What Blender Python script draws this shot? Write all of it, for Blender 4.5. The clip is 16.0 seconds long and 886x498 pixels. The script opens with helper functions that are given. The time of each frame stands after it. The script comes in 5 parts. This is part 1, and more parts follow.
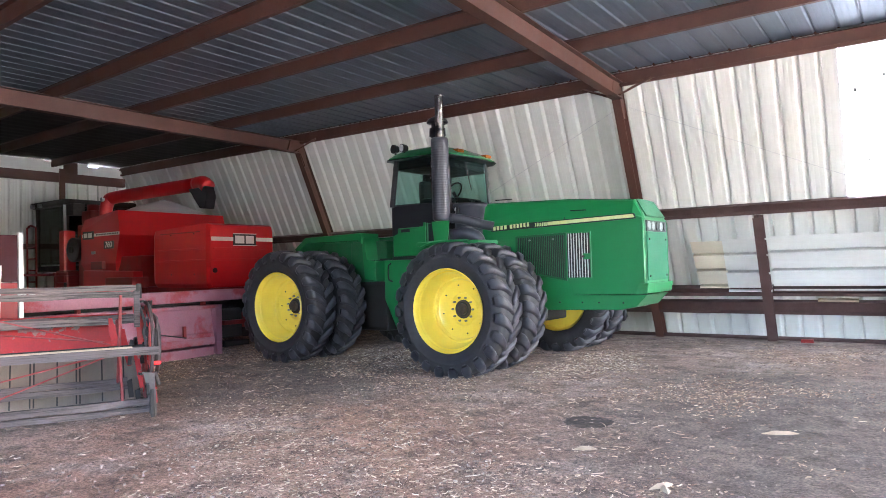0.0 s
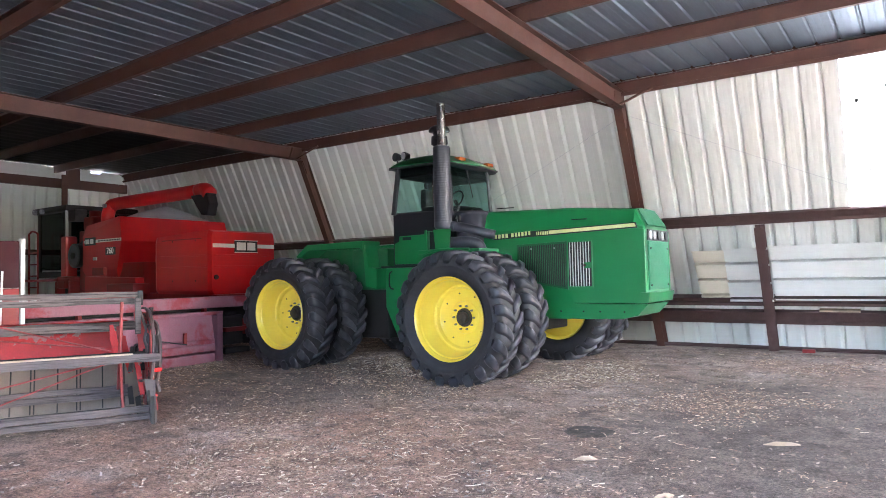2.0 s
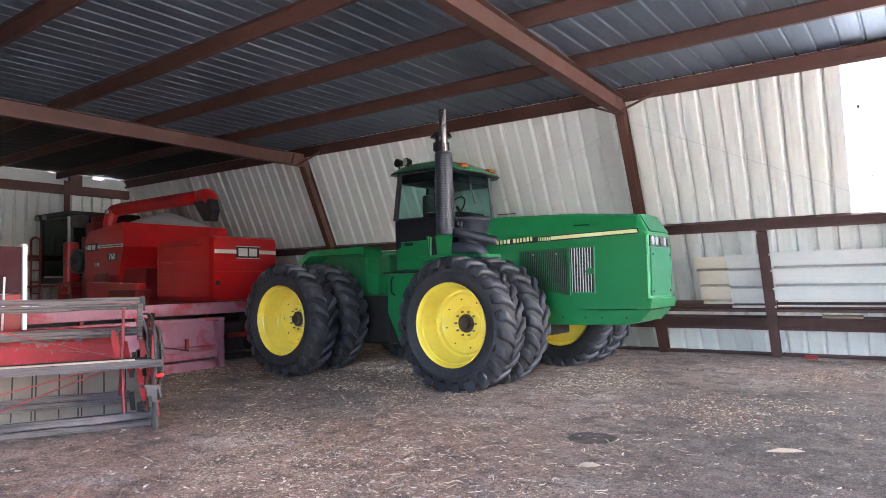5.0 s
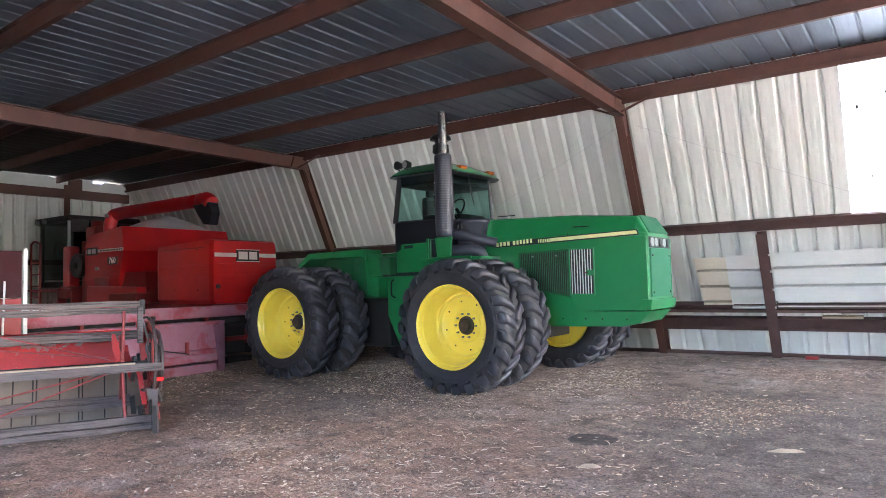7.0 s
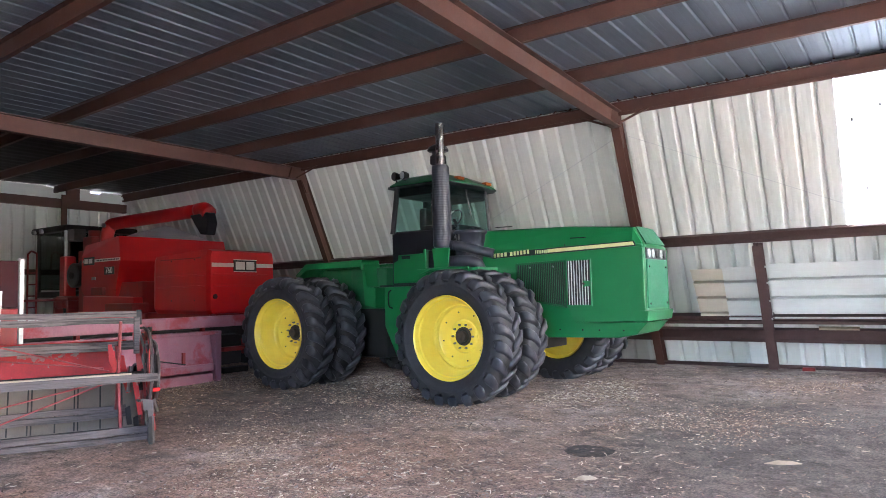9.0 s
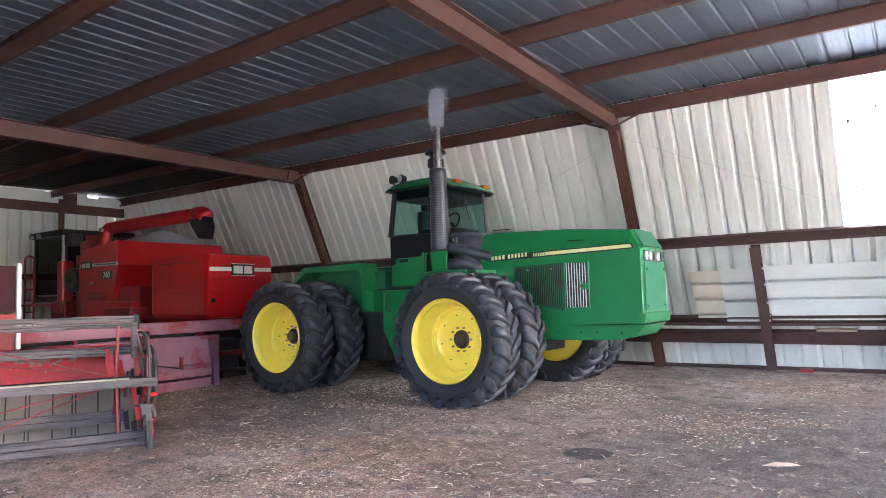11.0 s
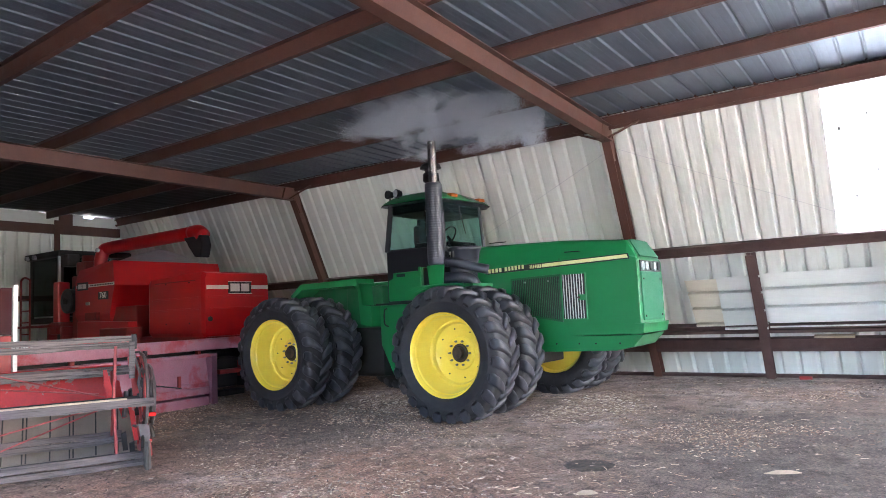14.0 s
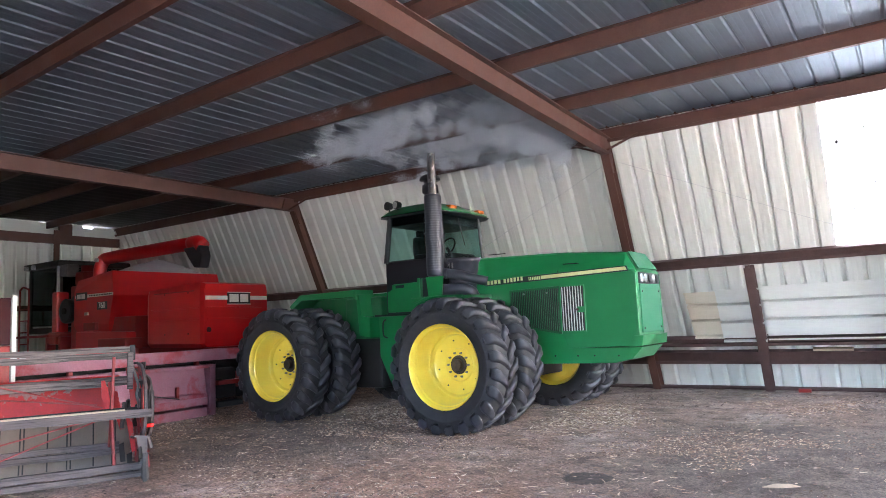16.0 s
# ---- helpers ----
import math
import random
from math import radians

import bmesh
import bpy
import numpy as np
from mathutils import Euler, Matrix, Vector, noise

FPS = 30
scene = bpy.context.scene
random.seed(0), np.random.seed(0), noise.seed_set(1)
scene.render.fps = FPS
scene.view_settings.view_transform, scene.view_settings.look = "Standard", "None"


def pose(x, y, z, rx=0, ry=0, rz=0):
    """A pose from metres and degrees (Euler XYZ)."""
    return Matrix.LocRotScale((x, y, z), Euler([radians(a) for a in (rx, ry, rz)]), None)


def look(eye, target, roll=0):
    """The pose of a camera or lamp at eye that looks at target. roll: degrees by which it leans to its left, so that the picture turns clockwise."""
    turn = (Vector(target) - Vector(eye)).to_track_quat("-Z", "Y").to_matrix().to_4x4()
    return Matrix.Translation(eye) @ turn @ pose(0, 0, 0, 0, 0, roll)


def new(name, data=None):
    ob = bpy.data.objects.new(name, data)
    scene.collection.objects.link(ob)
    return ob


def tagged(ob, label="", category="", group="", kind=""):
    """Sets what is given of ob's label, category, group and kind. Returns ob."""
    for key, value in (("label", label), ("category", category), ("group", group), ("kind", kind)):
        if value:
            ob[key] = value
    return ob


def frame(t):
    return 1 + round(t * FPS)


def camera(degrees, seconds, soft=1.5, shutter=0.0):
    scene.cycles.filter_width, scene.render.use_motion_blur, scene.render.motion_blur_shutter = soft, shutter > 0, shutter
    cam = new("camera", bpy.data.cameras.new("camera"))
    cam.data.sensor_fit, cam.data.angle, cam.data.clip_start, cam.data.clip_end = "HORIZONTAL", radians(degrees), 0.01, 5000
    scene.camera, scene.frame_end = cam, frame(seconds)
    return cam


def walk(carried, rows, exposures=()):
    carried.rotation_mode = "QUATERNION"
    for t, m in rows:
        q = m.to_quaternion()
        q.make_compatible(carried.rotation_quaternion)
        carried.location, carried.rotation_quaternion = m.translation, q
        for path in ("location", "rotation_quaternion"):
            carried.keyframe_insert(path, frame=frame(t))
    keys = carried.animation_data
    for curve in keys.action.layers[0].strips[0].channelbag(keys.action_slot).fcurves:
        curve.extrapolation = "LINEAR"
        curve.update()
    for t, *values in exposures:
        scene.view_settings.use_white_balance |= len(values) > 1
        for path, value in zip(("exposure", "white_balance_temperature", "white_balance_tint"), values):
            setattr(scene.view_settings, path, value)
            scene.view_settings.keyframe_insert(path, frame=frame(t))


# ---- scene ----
cam = camera(66.32, 16.0, soft=0.9)


def sight(x, y, z, yaw, pitch, roll):
    """A camera pose: yaw to the left of +y, pitch up, roll as look() takes it, in degrees."""
    a, b = radians(yaw), radians(pitch)
    ahead = Vector((-math.sin(a) * math.cos(b), math.cos(a) * math.cos(b), math.sin(b)))
    eye = Vector((x, y, z))
    return look(eye, eye + ahead, roll)


PATH = [
    (0.0, sight(-0.000, 0.000, 1.467, 35.091, 1.538, -1.440)),
    (0.5, sight(-0.012, 0.004, 1.472, 35.298, 1.673, -1.425)),
    (1.0, sight(-0.015, 0.003, 1.471, 35.622, 1.758, -1.406)),
    (1.5, sight(-0.008, 0.004, 1.480, 35.630, 1.861, -1.357)),
    (2.0, sight(0.001, -0.005, 1.477, 35.175, 2.168, -1.138)),
    (2.5, sight(0.005, -0.007, 1.477, 35.030, 2.226, -1.013)),
    (3.0, sight(0.002, -0.007, 1.471, 34.949, 2.170, -1.012)),
    (3.5, sight(-0.005, 0.006, 1.470, 34.985, 2.379, -1.191)),
    (4.0, sight(-0.008, -0.006, 1.471, 35.234, 2.700, -1.049)),
    (6.5, sight(-0.004, -0.007, 1.472, 35.277, 2.702, -1.282)),
    (7.0, sight(0.000, -0.009, 1.470, 35.288, 2.892, -1.394)),
    (7.5, sight(0.001, -0.019, 1.471, 35.164, 2.951, -1.242)),
    (8.0, sight(0.003, -0.019, 1.473, 35.180, 3.069, -1.306)),
    (8.5, sight(0.004, -0.014, 1.477, 35.162, 3.233, -1.296)),
    (9.0, sight(0.009, -0.019, 1.473, 35.044, 3.775, -1.272)),
    (11.5, sight(0.015, -0.022, 1.477, 34.888, 4.022, -1.537)),
    (12.0, sight(0.012, -0.023, 1.477, 34.935, 4.028, -1.573)),
    (12.5, sight(0.007, -0.028, 1.474, 34.981, 4.102, -1.806)),
    (13.0, sight(0.015, -0.024, 1.470, 34.993, 4.423, -2.175)),
    (13.5, sight(0.015, -0.026, 1.480, 34.712, 4.787, -2.796)),
    (14.0, sight(0.021, -0.030, 1.474, 34.552, 5.177, -2.632)),
    (14.5, sight(0.028, -0.036, 1.476, 34.538, 5.286, -2.592)),
    (15.0, sight(0.029, -0.044, 1.482, 34.480, 5.317, -2.609)),
    (15.5, sight(0.027, -0.035, 1.478, 34.505, 5.545, -2.516)),
    (16.0, sight(0.036, -0.044, 1.482, 34.456, 6.092, -2.443)),
]
STOPS = [(0.0, 5.96), (1.8, 5.93), (2.5, 5.76), (3.5, 5.72), (4.2, 5.74), (8.0, 5.66), (12.0, 5.76), (16.0, 5.76)]
walk(cam, PATH, exposures=[(t, s, 5880, 14) for t, s in STOPS])

# ---- light ----
SUN_UP = 48
world = bpy.data.worlds.new("sky")
scene.world = world
world.use_nodes = True
wn = world.node_tree
sky = wn.nodes.new("ShaderNodeTexSky")
sky.sky_type, sky.sun_disc = "NISHITA", False
sky.sun_elevation, sky.sun_rotation = radians(SUN_UP), radians(60)
sky.air_density, sky.dust_density = 1.0, 4.5
back = wn.nodes["Background"]
back.inputs["Strength"].default_value = 0.15
wn.links.new(sky.outputs[0], back.inputs["Color"])
sun = new("sun", bpy.data.lights.new("sun", "SUN"))
sun.data.energy, sun.data.angle, sun.data.color = 4.0, radians(0.5), (1.0, 0.95, 0.88)
sun.matrix_world = look((0, 0, 0), (-math.sin(radians(60)) * math.cos(radians(SUN_UP)), -math.cos(radians(60)) * math.cos(radians(SUN_UP)), -math.sin(radians(SUN_UP))))


# ---- materials ----
def ramp_of(n, stops):
    r = n.new("ShaderNodeValToRGB")
    while len(r.color_ramp.elements) < len(stops):
        r.color_ramp.elements.new(0.5)
    for e, (at, c) in zip(r.color_ramp.elements, stops):
        e.position, e.color = at, (*c, 1)
    return r


def surface(name, stops, scale=3.0, rough=0.6, metal=0.0, bump=0.1, fine=60.0, dust=None, dust_amount=0.0, stretch=(1, 1, 1), spread=0.0, coat=0.0, island=False, grain=0.25):
    """A worn surface: a coarse blend of colours, a fine grain, dust and relief, in object space."""
    m = bpy.data.materials.new(name)
    m.use_nodes = True
    n, l = m.node_tree.nodes, m.node_tree.links
    b = n["Principled BSDF"]
    tc = n.new("ShaderNodeTexCoord")
    mp = n.new("ShaderNodeMapping")
    mp.inputs["Scale"].default_value = stretch
    info = n.new("ShaderNodeObjectInfo")
    add = n.new("ShaderNodeVectorMath")
    add.operation = "MULTIPLY_ADD"
    l.new(info.outputs["Random"], add.inputs[0])
    add.inputs[1].default_value = (17.0, 31.0, 11.0)
    l.new(tc.outputs["Object"], add.inputs[2])
    l.new(add.outputs[0], mp.inputs["Vector"])
    big = n.new("ShaderNodeTexNoise")
    big.inputs["Scale"].default_value, big.inputs["Detail"].default_value, big.inputs["Roughness"].default_value = scale, 8, 0.65
    l.new(mp.outputs[0], big.inputs["Vector"])
    small = n.new("ShaderNodeTexNoise")
    small.inputs["Scale"].default_value, small.inputs["Detail"].default_value = fine, 5
    l.new(mp.outputs[0], small.inputs["Vector"])
    r = ramp_of(n, stops)
    if island:
        geo = n.new("ShaderNodeNewGeometry")
        l.new(geo.outputs["Random Per Island"], r.inputs[0])
    else:
        l.new(big.outputs["Fac"], r.inputs[0])
    colour = r.outputs["Color"]
    mix = n.new("ShaderNodeMix")
    mix.data_type, mix.blend_type = "RGBA", "OVERLAY"
    mix.inputs["Factor"].default_value = grain
    l.new(colour, mix.inputs["A"])
    l.new(small.outputs["Fac"], mix.inputs["B"])
    colour = mix.outputs["Result"]
    if dust:
        d = ramp_of(n, [(0.5 - 0.25 * dust_amount, (0, 0, 0)), (0.85, (1, 1, 1))])
        dn = n.new("ShaderNodeTexNoise")
        dn.inputs["Scale"].default_value, dn.inputs["Detail"].default_value, dn.inputs["Roughness"].default_value = scale * 2.3, 10, 0.75
        l.new(mp.outputs[0], dn.inputs["Vector"])
        l.new(dn.outputs["Fac"], d.inputs[0])
        dm = n.new("ShaderNodeMix")
        dm.data_type = "RGBA"
        sc = n.new("ShaderNodeMath")
        sc.operation = "MULTIPLY"
        sc.inputs[1].default_value = min(1.0, dust_amount)
        l.new(d.outputs["Color"], sc.inputs[0])
        l.new(sc.outputs[0], dm.inputs["Factor"])
        l.new(colour, dm.inputs["A"])
        dm.inputs["B"].default_value = (*dust, 1)
        colour = dm.outputs["Result"]
    if spread:
        hs = n.new("ShaderNodeHueSaturation")
        mr = n.new("ShaderNodeMapRange")
        mr.inputs["To Min"].default_value, mr.inputs["To Max"].default_value = 1 - spread, 1 + spread
        l.new(info.outputs["Random"], mr.inputs[0])
        l.new(mr.outputs[0], hs.inputs["Value"])
        l.new(colour, hs.inputs["Color"])
        colour = hs.outputs["Color"]
    l.new(colour, b.inputs["Base Color"])
    rr = n.new("ShaderNodeMapRange")
    rr.inputs["From Min"].default_value, rr.inputs["From Max"].default_value = 0.3, 0.7
    rr.inputs["To Min"].default_value, rr.inputs["To Max"].default_value = max(0.02, rough - 0.4 * grain), min(1, rough + 0.48 * grain)
    l.new(big.outputs["Fac"], rr.inputs[0])
    l.new(rr.outputs[0], b.inputs["Roughness"])
    b.inputs["Metallic"].default_value = metal
    if coat:
        b.inputs["Coat Weight"].default_value, b.inputs["Coat Roughness"].default_value = coat, 0.14
    if bump:
        bp = n.new("ShaderNodeBump")
        bp.inputs["Strength"].default_value, bp.inputs["Distance"].default_value = bump, 0.01
        l.new(small.outputs["Fac"], bp.inputs["Height"])
        l.new(bp.outputs[0], b.inputs["Normal"])
    return m


GREEN = surface("green_paint", [(0.3, (0.012, 0.18, 0.05)), (0.7, (0.016, 0.205, 0.06))], 1.5, 0.34, 0, 0.0, 90, (0.12, 0.11, 0.08), 0.05, coat=1.0, grain=0.08)
GREEN_MESH = surface("green_mesh_paint", [(0.3, (0.012, 0.12, 0.055)), (0.7, (0.016, 0.145, 0.07))], 2, 0.6, 0, 0.25, 140, (0.13, 0.12, 0.1), 0.15)
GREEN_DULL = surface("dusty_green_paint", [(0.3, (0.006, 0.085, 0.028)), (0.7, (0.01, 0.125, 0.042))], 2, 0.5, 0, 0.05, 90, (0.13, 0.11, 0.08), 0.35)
YELLOW = surface("yellow_paint", [(0.3, (0.88, 0.65, 0.055)), (0.7, (0.93, 0.73, 0.09))], 2, 0.32, 0, 0.0, 80, (0.4, 0.28, 0.1), 0.1, grain=0.06, coat=0.5)
DECAL_YELLOW = surface("yellow_decal", [(0.3, (0.74, 0.66, 0.27)), (0.7, (0.8, 0.74, 0.4))], 4, 0.4, 0, 0)
DECAL_WHITE = surface("white_decal", [(0.3, (0.62, 0.6, 0.56)), (0.7, (0.75, 0.73, 0.7))], 4, 0.45, 0, 0)
DECAL_BLACK = surface("black_decal", [(0.3, (0.012, 0.012, 0.012)), (0.7, (0.03, 0.028, 0.025))], 4, 0.45, 0, 0)
RUBBER = surface("tyre_rubber", [(0.3, (0.016, 0.016, 0.018)), (0.7, (0.028, 0.028, 0.031))], 3, 0.7, 0, 0.12, 70, (0.09, 0.08, 0.075), 0.3)
# lighter, bluer than the sidewall: scuffing plus east daylight put into the colour
TREAD = surface("scuffed_lit_tread_rubber", [(0.3, (0.022, 0.022, 0.028)), (0.7, (0.038, 0.038, 0.047))], 5, 0.5, 0, 0.12, 60, (0.12, 0.11, 0.1), 0.25)
BLACK = surface("black_plastic", [(0.3, (0.006, 0.006, 0.009)), (0.7, (0.012, 0.012, 0.017))], 3, 0.42, 0, 0.03, 90)
PIPE_BLACK = surface("black_pipe_paint", [(0.3, (0.024, 0.026, 0.036)), (0.7, (0.042, 0.044, 0.058))], 3, 0.42, 0.0, 0.02, 120, grain=0.1)
CHROME = surface("chromed_steel", [(0.3, (0.5, 0.48, 0.46)), (0.7, (0.72, 0.7, 0.68))], 5, 0.22, 1.0, 0.03, 60, (0.2, 0.14, 0.09), 0.35)
STEEL = surface("bare_steel", [(0.3, (0.2, 0.19, 0.18)), (0.7, (0.35, 0.34, 0.33))], 6, 0.4, 0.9, 0.08, 80, (0.15, 0.09, 0.05), 0.3)
HUB = surface("rusty_hub", [(0.3, (0.03, 0.022, 0.018)), (0.7, (0.1, 0.07, 0.05))], 12, 0.8, 0.2, 0.2, 80)
DARK_IRON = surface("greasy_dark_iron", [(0.3, (0.008, 0.008, 0.0075)), (0.7, (0.022, 0.02, 0.018))], 4, 0.7, 0.1, 0.2, 60, (0.07, 0.06, 0.045), 0.15)
RED = surface("red_paint", [(0.3, (0.42, 0.002, 0.003)), (0.7, (0.52, 0.004, 0.005))], 1.6, 0.42, 0, 0.0, 70, (0.16, 0.03, 0.025), 0.08, coat=0.12, grain=0.1)
RED_DARK = surface("dull_red_paint", [(0.3, (0.2, 0.008, 0.008)), (0.7, (0.32, 0.014, 0.012))], 3, 0.55, 0, 0.06, 70, (0.1, 0.07, 0.05), 0.4)
RED_FADED = surface("faded_pink_paint", [(0.3, (0.26, 0.08, 0.115)), (0.5, (0.3, 0.125, 0.165)), (0.6, (0.29, 0.035, 0.05)), (0.75, (0.27, 0.012, 0.016))], 1.5, 0.6, 0, 0.06, 60, (0.22, 0.18, 0.175), 0.35)
RED_WORN = surface("worn_red_paint", [(0.35, (0.3, 0.004, 0.006)), (0.545, (0.36, 0.008, 0.01)), (0.57, (0.22, 0.11, 0.105)), (0.7, (0.24, 0.2, 0.2))], 3.4, 0.55, 0, 0.08, 60, (0.16, 0.08, 0.075), 0.12)
ROD_RED = surface("red_rod_paint", [(0.35, (0.2, 0.012, 0.014)), (0.7, (0.28, 0.03, 0.03))], 5, 0.55, 0, 0.05, 60, (0.3, 0.2, 0.18), 0.4)
WOOD_GREY = surface("weathered_wood", [(0.3, (0.06, 0.045, 0.04)), (0.46, (0.13, 0.1, 0.09)), (0.54, (0.025, 0.018, 0.016)), (0.68, (0.1, 0.077, 0.068))], 3, 0.8, 0, 0.3, 40, (0.45, 0.4, 0.38), 0.22, (0.5, 12, 16))
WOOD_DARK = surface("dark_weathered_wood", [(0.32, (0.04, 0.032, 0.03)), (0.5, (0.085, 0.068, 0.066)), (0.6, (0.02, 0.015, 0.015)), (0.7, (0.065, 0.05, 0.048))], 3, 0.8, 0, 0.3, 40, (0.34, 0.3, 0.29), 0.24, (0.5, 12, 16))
WOOD_PALE = surface("pale_board", [(0.3, (0.3, 0.22, 0.15)), (0.7, (0.42, 0.33, 0.24))], 4, 0.8, 0, 0.3, 50, None, 0, (1, 6, 6))
CANVAS = surface("draper_canvas", [(0.3, (0.15, 0.12, 0.095)), (0.7, (0.22, 0.18, 0.145))], 3, 0.9, 0, 0.2, 120, (0.15, 0.13, 0.11), 0.3)
TIN_GREY = surface("galvanised_bar", [(0.3, (0.032, 0.026, 0.026)), (0.7, (0.075, 0.063, 0.063))], 4, 0.55, 0.2, 0.1, 50, (0.15, 0.13, 0.12), 0.4)
BEAM = surface("red_oxide_primer", [(0.3, (0.062, 0.025, 0.017)), (0.7, (0.1, 0.04, 0.027))], 1.8, 0.6, 0, 0.08, 60, (0.16, 0.1, 0.075), 0.2)
SIDING = surface("off_white_siding", [(0.25, (0.62, 0.63, 0.58)), (0.5, (0.67, 0.685, 0.645)), (0.75, (0.7, 0.71, 0.67))], 1.4, 0.3, 0, 0.0, 50, None, 0, (0.6, 0.6, 0.3), grain=0.03)
SHEET_WHITE = surface("white_sheet", [(0.3, (0.64, 0.65, 0.62)), (0.7, (0.72, 0.73, 0.7))], 2, 0.4, 0, 0.0, 60, (0.4, 0.37, 0.3), 0.12, (0.6, 2, 2), grain=0.08)
SHEET_CREAM = surface("cream_sheet", [(0.3, (0.6, 0.54, 0.43)), (0.7, (0.68, 0.63, 0.51))], 2, 0.45, 0, 0.0, 60, (0.4, 0.35, 0.28), 0.15, (0.6, 2, 2), grain=0.08)
ROOFING = surface("galvanised_roof_sheet", [(0.3, (0.12, 0.15, 0.19)), (0.7, (0.175, 0.212, 0.262))], 0.9, 0.5, 0.5, 0.0, 40, (0.09, 0.095, 0.105), 0.3, (2, 0.5, 1), grain=0.08)
BEAM_DUSTY = surface("dusty_red_oxide", [(0.3, (0.055, 0.027, 0.024)), (0.7, (0.09, 0.047, 0.042))], 1.8, 0.65, 0, 0.1, 60, (0.2, 0.15, 0.14), 0.25)
FAR_BAY_BLACK = surface("near_black_far_bay", [(0.3, (0.006, 0.006, 0.007)), (0.7, (0.013, 0.013, 0.015))], 2, 0.8, 0, 0.1, 30)
MAROON = surface("maroon_paint", [(0.3, (0.028, 0.004, 0.006)), (0.7, (0.045, 0.006, 0.008))], 2, 0.9, 0, 0.05, 60, (0.1, 0.05, 0.05), 0.2)
TARP = surface("grey_tarpaulin", [(0.3, (0.34, 0.35, 0.38)), (0.7, (0.44, 0.45, 0.48))], 3, 0.6, 0, 0.1, 50)
AMBER = surface("amber_lens", [(0.3, (0.33, 0.085, 0.02)), (0.7, (0.4, 0.11, 0.025))], 4, 0.2, 0, 0)
LENS = surface("lamp_lens", [(0.3, (0.35, 0.35, 0.36)), (0.7, (0.6, 0.6, 0.62))], 30, 0.1, 0.2, 0.05, 200)
STRAW = surface("straw_and_husk", [(0.0, (0.08, 0.048, 0.035)), (0.3, (0.19, 0.115, 0.08)), (0.58, (0.31, 0.205, 0.148)), (0.72, (0.45, 0.32, 0.22)), (0.9, (0.57, 0.43, 0.31)), (1.0, (0.76, 0.63, 0.48))], 3, 0.85, 0, 0, island=True)
SMOKE = surface("exhaust_vapour", [(0.3, (0.4, 0.44, 0.49)), (0.7, (0.47, 0.51, 0.56))], 3, 1.0, 0, 0)
RED_LENS = surface("red_reflector", [(0.3, (0.6, 0.02, 0.02)), (0.7, (0.7, 0.03, 0.03))], 4, 0.2, 0, 0)


def glass(name, tint):
    m = bpy.data.materials.new(name)
    m.use_nodes = True
    n, l = m.node_tree.nodes, m.node_tree.links
    t, g, x = n.new("ShaderNodeBsdfTransparent"), n.new("ShaderNodeBsdfGlossy"), n.new("ShaderNodeMixShader")
    t.inputs[0].default_value, g.inputs["Roughness"].default_value = (*tint, 1), 0.03
    x.inputs[0].default_value = 0.05
    l.new(t.outputs[0], x.inputs[1]), l.new(g.outputs[0], x.inputs[2])
    l.new(x.outputs[0], n["Material Output"].inputs[0])
    n.remove(n["Principled BSDF"])
    return m


CAB_GLASS = glass("green_tinted_glass", (0.82, 0.945, 0.92))
DARK_GLASS = glass("dark_tinted_glass", (0.5, 0.58, 0.56))


def translucent(name):
    m = bpy.data.materials.new(name)
    m.use_nodes = True
    n, l = m.node_tree.nodes, m.node_tree.links
    t, d, x, noise_node = n.new("ShaderNodeBsdfTranslucent"), n["Principled BSDF"], n.new("ShaderNodeMixShader"), n.new("ShaderNodeTexNoise")
    r = ramp_of(n, [(0.3, (0.4, 0.41, 0.41)), (0.7, (0.5, 0.5, 0.5))])
    noise_node.inputs["Scale"].default_value = 6
    l.new(noise_node.outputs["Fac"], r.inputs[0]), l.new(r.outputs[0], t.inputs[0]), l.new(r.outputs[0], d.inputs["Base Color"])
    x.inputs[0].default_value = 0.12
    l.new(t.outputs[0], x.inputs[1]), l.new(d.outputs[0], x.inputs[2])
    l.new(x.outputs[0], n["Material Output"].inputs[0])
    return m


FIBREGLASS = translucent("translucent_fibreglass")


